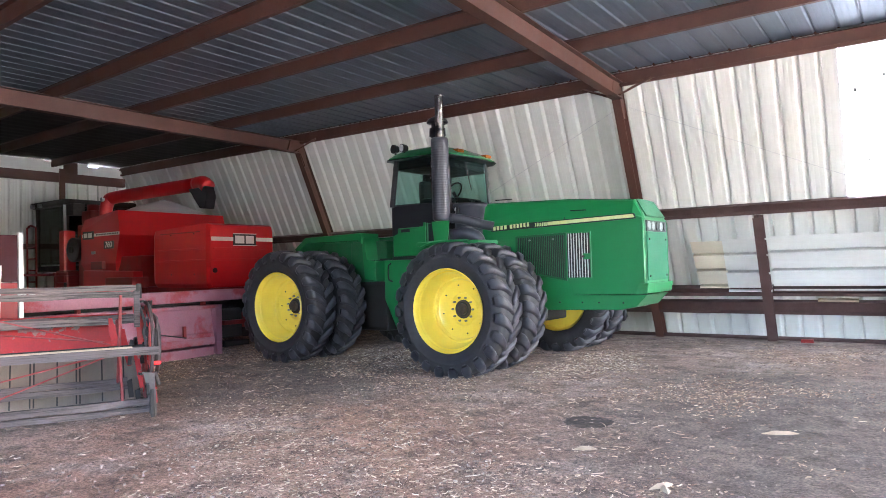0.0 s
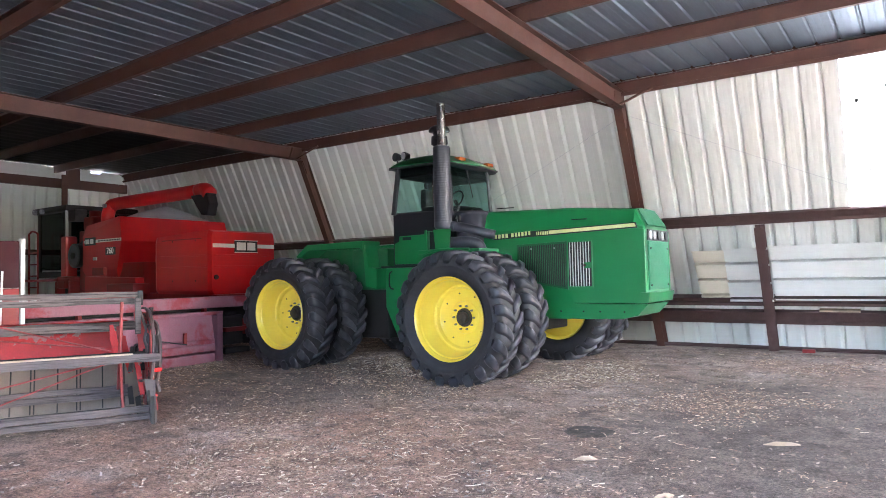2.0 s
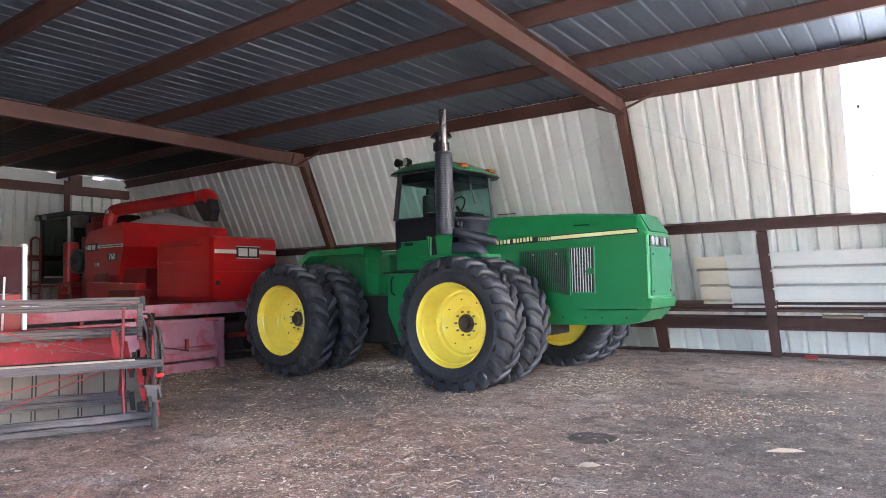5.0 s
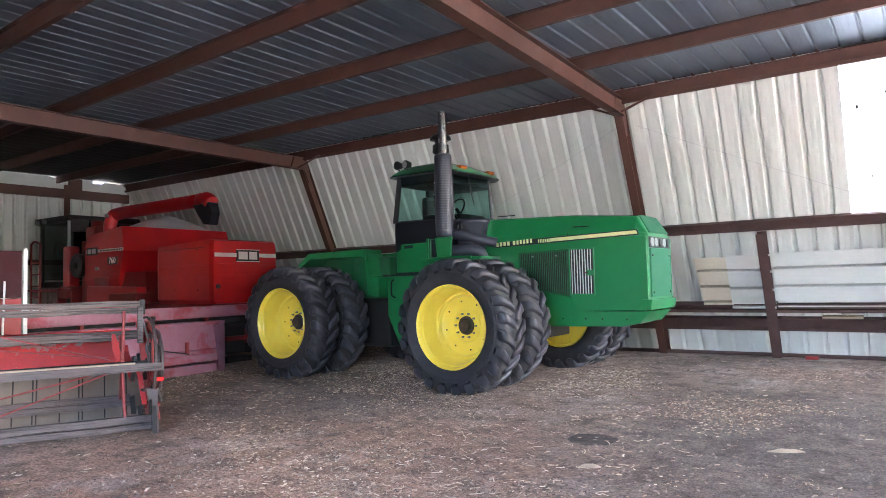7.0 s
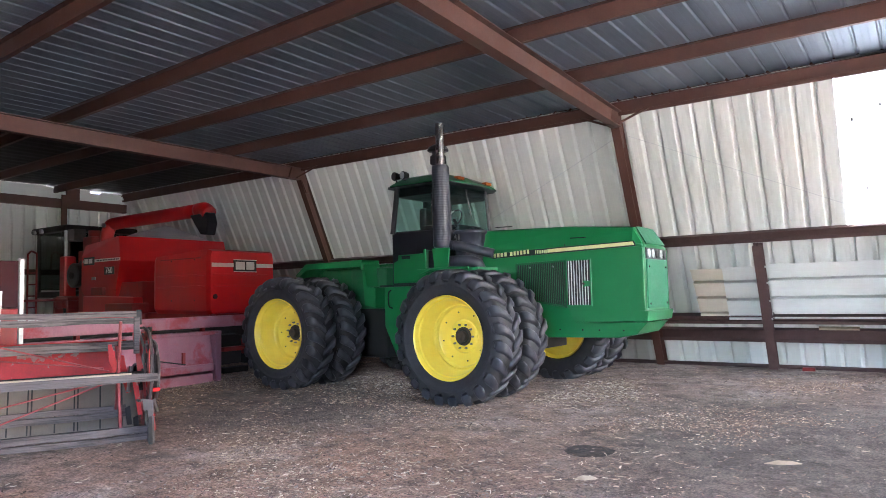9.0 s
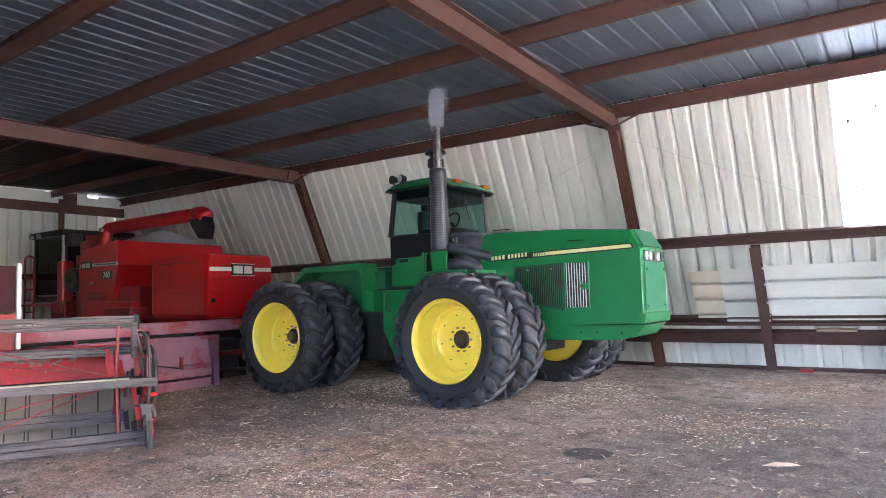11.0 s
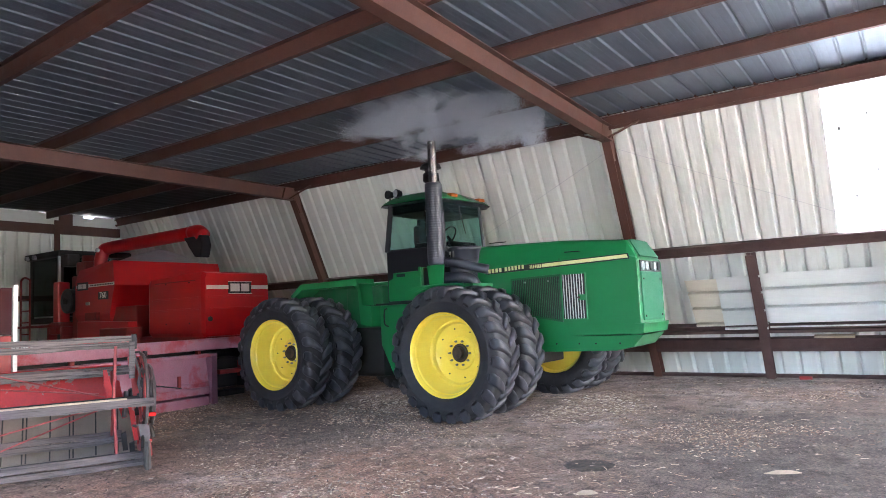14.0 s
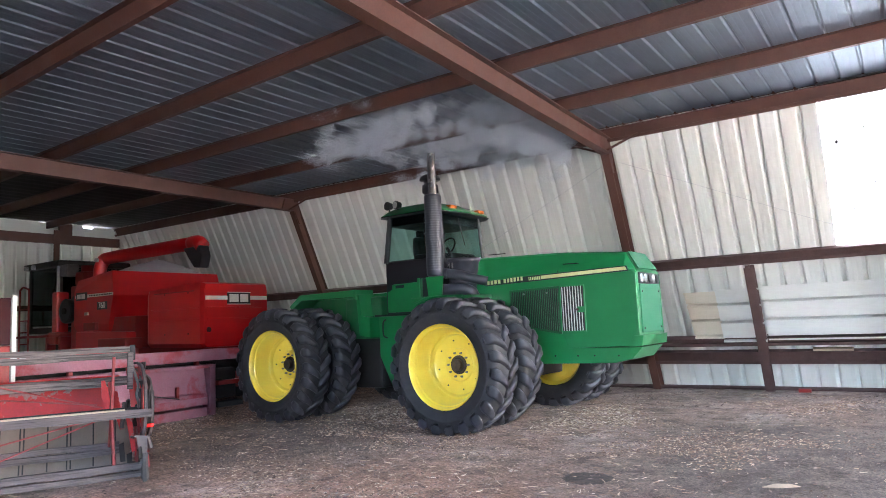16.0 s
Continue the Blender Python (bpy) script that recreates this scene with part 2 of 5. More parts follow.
def dirt(name):
    """Packed barn floor: grey-brown earth with litter, pale dusty patches and two round darker zones."""
    m = bpy.data.materials.new(name)
    m.use_nodes = True
    n, l = m.node_tree.nodes, m.node_tree.links
    b = n["Principled BSDF"]
    b.inputs["Roughness"].default_value = 0.92
    tc = n.new("ShaderNodeTexCoord")

    def field(scale, detail, rough, stops):
        t = n.new("ShaderNodeTexNoise")
        t.inputs["Scale"].default_value, t.inputs["Detail"].default_value, t.inputs["Roughness"].default_value = scale, detail, rough
        l.new(tc.outputs["Object"], t.inputs["Vector"])
        r = ramp_of(n, stops)
        l.new(t.outputs["Fac"], r.inputs[0])
        return t, r

    def over(a, c, fac, kind="MIX"):
        x = n.new("ShaderNodeMix")
        x.data_type, x.blend_type = "RGBA", kind
        l.new(a, x.inputs["A"])
        if isinstance(c, tuple):
            x.inputs["B"].default_value = (*c, 1)
        else:
            l.new(c, x.inputs["B"])
        if isinstance(fac, float):
            x.inputs["Factor"].default_value = fac
        else:
            l.new(fac, x.inputs["Factor"])
        return x.outputs["Result"]

    _, base = field(0.5, 6, 0.6, [(0.33, (0.155, 0.114, 0.094)), (0.5, (0.245, 0.185, 0.153)), (0.66, (0.35, 0.277, 0.235))])
    _, brown = field(0.35, 5, 0.6, [(0.44, (0, 0, 0)), (0.62, (0.6, 0.6, 0.6))])
    _, pale = field(0.8, 8, 0.7, [(0.5, (0, 0, 0)), (0.7, (0.55, 0.55, 0.55))])
    g1, grain = field(38, 8, 0.75, [(0.36, (0.06, 0.06, 0.06)), (0.5, (0.48, 0.48, 0.48)), (0.64, (0.92, 0.92, 0.92))])
    _, patch = field(2.6, 9, 0.75, [(0.4, (0.1, 0.095, 0.09)), (0.48, (0.42, 0.42, 0.42)), (0.6, (0.66, 0.66, 0.66))])
    g2, fleck = field(120, 4, 0.6, [(0.62, (0, 0, 0)), (0.7, (1, 1, 1))])
    _, clod = field(8, 9, 0.75, [(0.36, (0.12, 0.12, 0.12)), (0.48, (0.5, 0.5, 0.5)), (0.62, (0.68, 0.68, 0.68))])
    c = over(base.outputs[0], (0.29, 0.185, 0.14), brown.outputs[0])
    away = n.new("ShaderNodeVectorMath")
    away.operation = "DISTANCE"
    l.new(tc.outputs["Object"], away.inputs[0])
    away.inputs[1].default_value = (-3.9, 3.3, 0.0)
    near = n.new("ShaderNodeMapRange")
    near.inputs["From Min"].default_value, near.inputs["From Max"].default_value = 4.2, 1.2
    l.new(away.outputs["Value"], near.inputs[0])
    edge, _ = field(1.3, 6, 0.7, [(0.0, (0, 0, 0)), (1.0, (1, 1, 1))])
    bed = n.new("ShaderNodeMath")
    bed.operation = "MULTIPLY"
    l.new(near.outputs[0], bed.inputs[0]), l.new(edge.outputs["Fac"], bed.inputs[1])
    bedr = ramp_of(n, [(0.12, (0, 0, 0)), (0.4, (0.85, 0.85, 0.85))])
    l.new(bed.outputs[0], bedr.inputs[0])
    c = over(c, (0.31, 0.17, 0.115), bedr.outputs[0])
    c = over(c, (0.46, 0.4, 0.36), pale.outputs[0])
    # darker blend centred on (1.6, 6.5), fading out by 6.6 m
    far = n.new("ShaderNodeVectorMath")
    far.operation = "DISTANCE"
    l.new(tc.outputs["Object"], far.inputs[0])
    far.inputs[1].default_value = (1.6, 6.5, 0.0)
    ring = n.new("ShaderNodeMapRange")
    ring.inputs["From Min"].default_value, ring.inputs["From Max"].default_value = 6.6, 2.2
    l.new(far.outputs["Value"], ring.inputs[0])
    right_zone = n.new("ShaderNodeMath")
    right_zone.operation = "MULTIPLY"
    l.new(ring.outputs[0], right_zone.inputs[0]), l.new(edge.outputs["Fac"], right_zone.inputs[1])
    right_dark = ramp_of(n, [(0.1, (0, 0, 0)), (0.42, (0.78, 0.78, 0.78))])
    l.new(right_zone.outputs[0], right_dark.inputs[0])
    c = over(c, (0.075, 0.059, 0.05), right_dark.outputs[0])
    # darker brown blend centred on (-7.4, 6.4), its edge broken by noise
    left_far = n.new("ShaderNodeVectorMath")
    left_far.operation = "DISTANCE"
    l.new(tc.outputs["Object"], left_far.inputs[0])
    left_far.inputs[1].default_value = (-7.4, 6.4, 0.0)
    left_ring = n.new("ShaderNodeMapRange")
    left_ring.inputs["From Min"].default_value, left_ring.inputs["From Max"].default_value = 3.4, 0.9
    l.new(left_far.outputs["Value"], left_ring.inputs[0])
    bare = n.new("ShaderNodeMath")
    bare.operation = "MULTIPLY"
    l.new(left_ring.outputs[0], bare.inputs[0]), l.new(edge.outputs["Fac"], bare.inputs[1])
    left_dark = ramp_of(n, [(0.1, (0, 0, 0)), (0.45, (0.7, 0.7, 0.7))])
    l.new(bare.outputs[0], left_dark.inputs[0])
    c = over(c, (0.075, 0.056, 0.047), left_dark.outputs[0])
    c = over(c, grain.outputs[0], 0.75, "OVERLAY")
    c = over(c, clod.outputs[0], 0.6, "OVERLAY")
    c = over(c, patch.outputs[0], 0.6, "OVERLAY")
    c = over(c, (0.34, 0.28, 0.22), fleck.outputs[0])
    l.new(c, b.inputs["Base Color"])
    add = n.new("ShaderNodeMath")
    l.new(g1.outputs["Fac"], add.inputs[0]), l.new(g2.outputs["Fac"], add.inputs[1])
    bp = n.new("ShaderNodeBump")
    bp.inputs["Strength"].default_value, bp.inputs["Distance"].default_value = 0.7, 0.03
    l.new(add.outputs[0], bp.inputs["Height"]), l.new(bp.outputs[0], b.inputs["Normal"])
    return m


DIRT = dirt("barn_floor_dirt")
GRAVEL = surface("yard_gravel", [(0.3, (0.15, 0.14, 0.12)), (0.7, (0.22, 0.205, 0.18))], 0.6, 0.9, 0, 0.3, 20)
CLOD = surface("dirt_clods", [(0.0, (0.07, 0.05, 0.04)), (0.6, (0.18, 0.13, 0.105)), (1.0, (0.3, 0.24, 0.2))], 6, 0.95, 0, 0.5, 60, island=True)
CHIPS = surface("pale_husk_chips", [(0.0, (0.1, 0.065, 0.045)), (0.5, (0.26, 0.19, 0.135)), (0.8, (0.45, 0.36, 0.27)), (1.0, (0.7, 0.61, 0.5))], 3, 0.85, 0, 0, island=True)
OIL = surface("oil_soaked_dirt", [(0.35, (0.02, 0.016, 0.013)), (0.65, (0.1, 0.078, 0.065))], 16, 0.85, 0, 0.5, 60)


# ---- mesh helpers ----
def part(name, bm, material, parent=None, label="", smooth=False):
    """Links a bmesh as one mesh object under a thing, or at top level."""
    me = bpy.data.meshes.new(name)
    bmesh.ops.recalc_face_normals(bm, faces=bm.faces)
    bm.to_mesh(me)
    bm.free()
    me.materials.append(material)
    if smooth:
        for p in me.polygons:
            p.use_smooth = True
    ob = new(name, me)
    ob.parent = parent
    return tagged(ob, label) if label else ob


def thing(name, m, label, category, group="", kind=""):
    ob = new(name)
    ob.empty_display_size = 0.1
    ob.matrix_world = m
    return tagged(ob, label, category, group, kind)


def box(bm, a, b, bevel=0.0, turn=None):
    """A box between the corners a and b; bevelled; turned by a matrix."""
    a, b = Vector(a), Vector(b)
    m = Matrix.Translation((a + b) / 2) @ Matrix.Diagonal((*(b - a), 1))
    vs = bmesh.ops.create_cube(bm, size=1, matrix=m)["verts"]
    if bevel:
        es = list({e for v in vs for e in v.link_edges})
        r = bmesh.ops.bevel(bm, geom=es, offset=bevel, segments=2, affect="EDGES", profile=0.6)
        vs = list({v for f in r["faces"] for v in f.verts} | {v for v in vs if v.is_valid})
    if turn is not None:
        bmesh.ops.transform(bm, matrix=turn, verts=vs)
    return bm


def boxed(a, b, bevel=0.0, turn=None):
    return box(bmesh.new(), a, b, bevel, turn)


def tube(bm, points, radius, sides=12, caps=True):
    """A round bar along points; radius may be a list."""
    pts = [Vector(p) for p in points]
    rad = radius if isinstance(radius, (list, tuple)) else [radius] * len(pts)
    rings, side = [], None
    for i, p in enumerate(pts):
        d = (pts[min(i + 1, len(pts) - 1)] - pts[max(i - 1, 0)]).normalized()
        ref = Vector((0, 0, 1)) if abs(d.z) < 0.9 else Vector((0, 1, 0))
        u = d.cross(ref).normalized() if side is None else (side - d * side.dot(d)).normalized()
        side, v = u, d.cross(u)
        rings.append([bm.verts.new(p + rad[i] * (math.cos(k * math.tau / sides) * u + math.sin(k * math.tau / sides) * v)) for k in range(sides)])
    for r0, r1 in zip(rings, rings[1:]):
        for k in range(sides):
            bm.faces.new((r0[k], r0[(k + 1) % sides], r1[(k + 1) % sides], r1[k]))
    if caps:
        bm.faces.new(rings[0][::-1])
        bm.faces.new(rings[-1])
    return bm


def bar(points, radius, sides=12, caps=True):
    return tube(bmesh.new(), points, radius, sides, caps)


def arc(points, steps=6):
    """A smooth curve through points (Catmull-Rom)."""
    p = [Vector(q) for q in points]
    p = [2 * p[0] - p[1]] + p + [2 * p[-1] - p[-2]]
    out = []
    for i in range(1, len(p) - 2):
        for s in range(steps):
            t = s / steps
            out.append(0.5 * (2 * p[i] + (p[i + 1] - p[i - 1]) * t + (2 * p[i - 1] - 5 * p[i] + 4 * p[i + 1] - p[i + 2]) * t * t + (3 * p[i] - p[i - 1] - 3 * p[i + 1] + p[i + 2]) * t ** 3))
    return out + [p[-2]]


def lathe(bm, profile, sides=48, axis="y", closed=False):
    """Turns a profile of (radius, along) about the y axis (or z)."""
    rings = []
    for r, h in profile:
        ring = []
        for k in range(sides):
            c, s = math.cos(k * math.tau / sides) * r, math.sin(k * math.tau / sides) * r
            ring.append(bm.verts.new((c, h, s) if axis == "y" else (c, s, h)))
        rings.append(ring)
    if closed:
        rings.append(rings[0])
    for r0, r1 in zip(rings, rings[1:]):
        for k in range(sides):
            bm.faces.new((r0[k], r0[(k + 1) % sides], r1[(k + 1) % sides], r1[k]))
    return bm


def prism(bm, outline, axis, lo, hi, bevel=0.0):
    """An outline of 2D points drawn out along an axis from lo to hi. Axis y: points are (x, z); x: (y, z); z: (x, y)."""
    def at(p, h):
        return {"y": (p[0], h, p[1]), "x": (h, p[0], p[1]), "z": (p[0], p[1], h)}[axis]
    a = [bm.verts.new(at(p, lo)) for p in outline]
    b = [bm.verts.new(at(p, hi)) for p in outline]
    fs = [bm.faces.new(a), bm.faces.new(b[::-1])]
    for i in range(len(a)):
        j = (i + 1) % len(a)
        fs.append(bm.faces.new((a[i], b[i], b[j], a[j])))
    if bevel:
        bmesh.ops.bevel(bm, geom=list({e for f in fs for e in f.edges}), offset=bevel, segments=2, affect="EDGES", profile=0.6)
    return bm


def loft(bm, sections):
    """A closed skin over sections with equal numbers of points."""
    rings = [[bm.verts.new(p) for p in s] for s in sections]
    k = len(rings[0])
    for r0, r1 in zip(rings, rings[1:]):
        for i in range(k):
            bm.faces.new((r0[i], r0[(i + 1) % k], r1[(i + 1) % k], r1[i]))
    bm.faces.new(rings[0][::-1])
    bm.faces.new(rings[-1])
    return bm


def shared(name, me, parent, m=None):
    ob = new(name, me)
    ob.parent = parent
    if m is not None:
        ob.matrix_local = m
    return ob


# ---- the shed ----
LEAN, WALL_Y, EAVE, ROOF = 24.84, 13.589, 4.60, 4.80
RIB, SHEET = 0.3012, 0.9036
WEST, EAST, SOUTH = -20.2, 10.5, -3.2
SLOPE = 1 / math.cos(radians(LEAN))


def sheet_mesh(name, length, material, ribs=3, depth=0.052, thick=0.004, pitch=RIB):
    """A ribbed metal sheet, x across, z along, its ribs towards +y."""
    line = []
    for i in range(ribs):
        x = i * pitch
        line += [(x, 0), (x + 0.002, 0.001), (x + 0.008, 0.004), (x + 0.016, 0.010), (x + 0.048, depth - 0.008), (x + 0.054, depth - 0.002), (x + 0.060, depth), (x + 0.072, depth), (x + 0.078, depth - 0.003), (x + 0.082, depth - 0.009), (x + 0.088, 0.009), (x + 0.092, 0.003), (x + 0.097, 0), (x + 0.150, 0), (x + 0.156, 0.0015), (x + 0.172, 0.0015), (x + 0.178, 0), (x + 0.225, 0), (x + 0.231, 0.0015), (x + 0.247, 0.0015), (x + 0.253, 0)]
    line.append((ribs * pitch, 0))
    bm = bmesh.new()
    prism(bm, [(x, y) for x, y in line] + [(x, y + thick) for x, y in line[::-1]], "z", 0, length)
    me = bpy.data.meshes.new(name)
    bmesh.ops.recalc_face_normals(bm, faces=bm.faces)
    bm.to_mesh(me)
    bm.free()
    me.materials.append(material)
    return me


tagged(part("ground", boxed((-400, -400, -0.3), (400, 400, -0.06)), GRAVEL), "grey gravel farmyard ground around the shed", "ground", kind="structure")

bm = bmesh.new()
bmesh.ops.create_grid(bm, x_segments=130, y_segments=100, size=0.5)
for v in bm.verts:
    v.co.x, v.co.y = WEST + (v.co.x + 0.5) * (EAST - WEST), SOUTH + (v.co.y + 0.5) * (WALL_Y + 0.05 - SOUTH)
    v.co.z = 0.012 * noise.noise((v.co.x * 0.7, v.co.y * 0.7, 0)) + 0.012 * noise.noise((v.co.x * 2.3, v.co.y * 2.3, 4))
    if v.co.y > 12.2:
        v.co.z *= 0.3
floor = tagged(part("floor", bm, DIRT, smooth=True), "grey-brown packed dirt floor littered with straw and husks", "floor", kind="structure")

# leaning north wall of ribbed sheets
wall = thing("wall_north", pose(0, WALL_Y, 0, LEAN, 0, 0), "off-white ribbed metal wall leaning inwards", "wall", kind="structure")
OPEN_X = -3.901 + 10 * RIB
full_sheet = sheet_mesh("siding_panel", (ROOF - 0.02) * SLOPE, SIDING)
low_sheet = sheet_mesh("siding_panel_low", 2.42 * SLOPE, SIDING)
first = OPEN_X - SHEET * 4
for i in range(16):
    x = first + i * SHEET
    if x + 0.1 > EAST:
        break
    gap = -0.1 < x - OPEN_X < 2 * SHEET - 0.1
    shared("siding_panel", low_sheet if gap else full_sheet, wall, pose(x, 0.002 * (i % 2), 0))
WIDE = 0.319
wide_sheet = sheet_mesh("siding_panel_wide", (ROOF - 0.02) * SLOPE, SIDING, pitch=WIDE)
for i in range(17):
    shared("siding_panel", wide_sheet, wall, pose(first - 3 * WIDE * (i + 1), 0.002 * ((i + 1) % 2), 0))

light_sheet = sheet_mesh("translucent_panel", (ROOF - 2.40) * SLOPE, FIBREGLASS, 6, 0.012)
skylight = new("window_1", light_sheet)
skylight.matrix_world = pose(0, WALL_Y, 0, LEAN, 0, 0) @ pose(OPEN_X + 0.01, 0.01, 2.40 * SLOPE)
tagged(skylight, "glaring white translucent fibreglass panel in the metal wall", "window", kind="structure")
for n in ((0.18, 3.95, 0.02), (0.30, 2.95, 0.013), (0.62, 3.3, 0.012), (0.55, 4.1, 0.015)):
    fl = part("stain", boxed((-n[2], -0.004, -n[2] * 1.6), (n[2], -0.001, n[2] * 1.6)), DARK_IRON, skylight)
    fl.matrix_local = pose(n[0], -0.002, (n[1] - 2.4) * SLOPE)


def wall_box(name, x0, x1, z0, z1, y0, y1, material, parent, bevel=0.004):
    """A member on the leaning wall: heights z are true heights; y counts from the sheet into the shed."""
    return part(name, boxed((x0, -y1, z0 * SLOPE), (x1, -y0, z1 * SLOPE), bevel), material, parent)


def rail(name, x0, x1, z0, z1, depth, label, paint=None):
    paint = paint or BEAM_DUSTY
    t = thing(name, pose(0, WALL_Y, 0, LEAN, 0, 0), label, "wall rail", "rails along the leaning wall", "structure")
    wall_box("web", x0, x1, z0, z1, 0.006, 0.02, paint, t, 0.002)
    wall_box("top_flange", x0, x1, z1 - 0.012, z1, 0.021, depth, paint, t, 0.002)
    wall_box("bottom_flange", x0, x1, z0, z0 + 0.012, 0.021, depth, paint, t, 0.002)
    wall_box("front_lip", x0, x1, z0 + 0.013, z0 + 0.055, depth - 0.008, depth, paint, t, 0.002)
    return t


rail("girt_upper", WEST + 0.1, EAST, 2.27, 2.43, 0.11, "red-oxide steel girt running along the wall")
rail("girt_middle", -12.0, EAST, 0.88, 1.02, 0.16, "red-oxide steel girt holding stored sheets")
rail("girt_lower", -12.0, EAST, 0.53, 0.75, 0.11, "dark red-oxide steel girt near the floor")
rail("base_rail", WEST + 0.1, EAST, 0.0, 0.07, 0.07, "rusty base rail at the foot of the wall")
rail("eave_strut", WEST + 0.1, EAST, 4.56, 4.775, 0.10, "red-oxide eave strut under the roof edge", BEAM)

# end wall
end = thing("wall_west", pose(WEST, 0, 0, 0, 0, 90), "off-white ribbed metal end wall in shade", "wall", kind="structure")
end_sheet = sheet_mesh("end_panel", 4.3, SIDING)
for i in range(23):
    shared("siding_panel", end_sheet, end, pose(SOUTH + i * SHEET, 0.0, 0))
for nm, z0, z1, d in (("rail", 4.18, 4.44, 0.16), ("rail", 2.25, 2.4, 0.12)):
    part(nm, boxed((SOUTH, -d, z0), (WALL_Y - z1 * 0.463 - 0.04, -0.005, z1), 0.004), BEAM, end)
for y in (3.6, 9.6, 6.6):
    part("post", boxed((y - 0.08, -0.2, 0), (y + 0.08, -0.165, ROOF - 0.24), 0.004), BEAM, end)
part("header_sheet", boxed((SOUTH, 0.006, 4.28), (8.9, 0.02, ROOF - 0.002), 0.0), SHEET_WHITE, end)
for a, b, z in ((8.9, 9.2, ROOF - 0.002), (9.2, 9.75, 4.765), (9.75, 10.45, ROOF - 0.002), (10.45, 10.75, 4.72), (10.75, 11.8, 4.77)):
    part("header_sheet", boxed((a, 0.006, 4.28), (b, 0.02, z), 0.0), SHEET_WHITE, end)
part("post", boxed((9.72, -0.1, 4.44), (10.08, -0.01, ROOF - 0.02), 0.0), BEAM, end)

# roof
bm = bmesh.new()
x = -12.95
line = []
while x < EAST + 0.3:
    line += [(x + 0.018, 0), (x + 0.021, 0.001), (x + 0.025, 0.004), (x + 0.028, 0.009), (x + 0.035, 0.022), (x + 0.039, 0.027), (x + 0.044, 0.029), (x + 0.056, 0.029), (x + 0.061, 0.027), (x + 0.065, 0.022), (x + 0.072, 0.009), (x + 0.075, 0.004), (x + 0.079, 0.001), (x + 0.082, 0), (x + 0.135, 0), (x + 0.143, 0.002), (x + 0.157, 0.002), (x + 0.165, 0), (x + 0.215, 0), (x + 0.223, 0.002), (x + 0.237, 0.002), (x + 0.245, 0)]
    x += RIB
prism(bm, [(p, q + ROOF) for p, q in line] + [(p, q + ROOF + 0.004) for p, q in line[::-1]], "y", SOUTH - 0.3, WALL_Y - ROOF * 0.463 + 0.45)
tagged(part("ceiling", bm, ROOFING), "bare galvanised ribbed roof sheets seen from below", "roof", kind="structure")

tagged(part("trim_eave", boxed((WEST - 0.2, 11.40, 4.70), (EAST, 11.47, ROOF + 0.06)), BEAM), "red-oxide closure strip at the eave", "trim", kind="structure")

# far roof bay: near-black, faintly rippled sheet west of x = -12.955
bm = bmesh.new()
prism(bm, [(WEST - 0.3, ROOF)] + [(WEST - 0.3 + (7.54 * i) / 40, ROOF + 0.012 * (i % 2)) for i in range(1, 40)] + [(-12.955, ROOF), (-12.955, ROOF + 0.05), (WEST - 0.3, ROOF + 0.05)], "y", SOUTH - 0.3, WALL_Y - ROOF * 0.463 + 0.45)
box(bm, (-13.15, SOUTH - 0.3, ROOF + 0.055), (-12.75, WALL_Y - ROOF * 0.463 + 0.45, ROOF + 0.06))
tagged(part("ceiling_2", bm, FAR_BAY_BLACK), "near-black underside of the far roof bay", "roof", kind="structure")

# purlins: Z-shaped, lying on the rafters
for y, skew in ((-2.1, 0), (-0.15, -1.0), (1.75, -2.0), (3.63, -2.0), (5.55, -2.3), (7.40, -0.3), (9.36, 0)):
    bm = bmesh.new()
    z0, z1, t, w = 4.60, ROOF - 0.002, 0.008, 0.065
    prism(bm, [(y, z0), (y + w, z0), (y + w, z0 + 0.02), (y + w - t, z0 + 0.02), (y + w - t, z0 + t), (y + t, z0 + t), (y + t, z1), (y - w, z1), (y - w, z1 - t), (y, z1 - t)], "x", WEST + 0.05, EAST)
    bmesh.ops.transform(bm, matrix=pose(-7.0, y, 0) @ pose(0, 0, 0, 0, 0, skew) @ pose(7.0, -y, 0), verts=bm.verts)
    tagged(part("purlin", bm, BEAM), "red-oxide steel roof purlin under the roof sheets", "purlin", "roof purlins", "structure")


def i_beam(depth, flange):
    """An I-section as (across, up) pairs."""
    t, w = 0.012, 0.009
    f = flange / 2
    s = [(-f, 0), (f, 0), (f, t), (w / 2, t), (w / 2, depth - t), (f, depth - t), (f, depth), (-f, depth), (-f, depth - t), (-w / 2, depth - t), (-w / 2, t), (-f, t)]
    return s


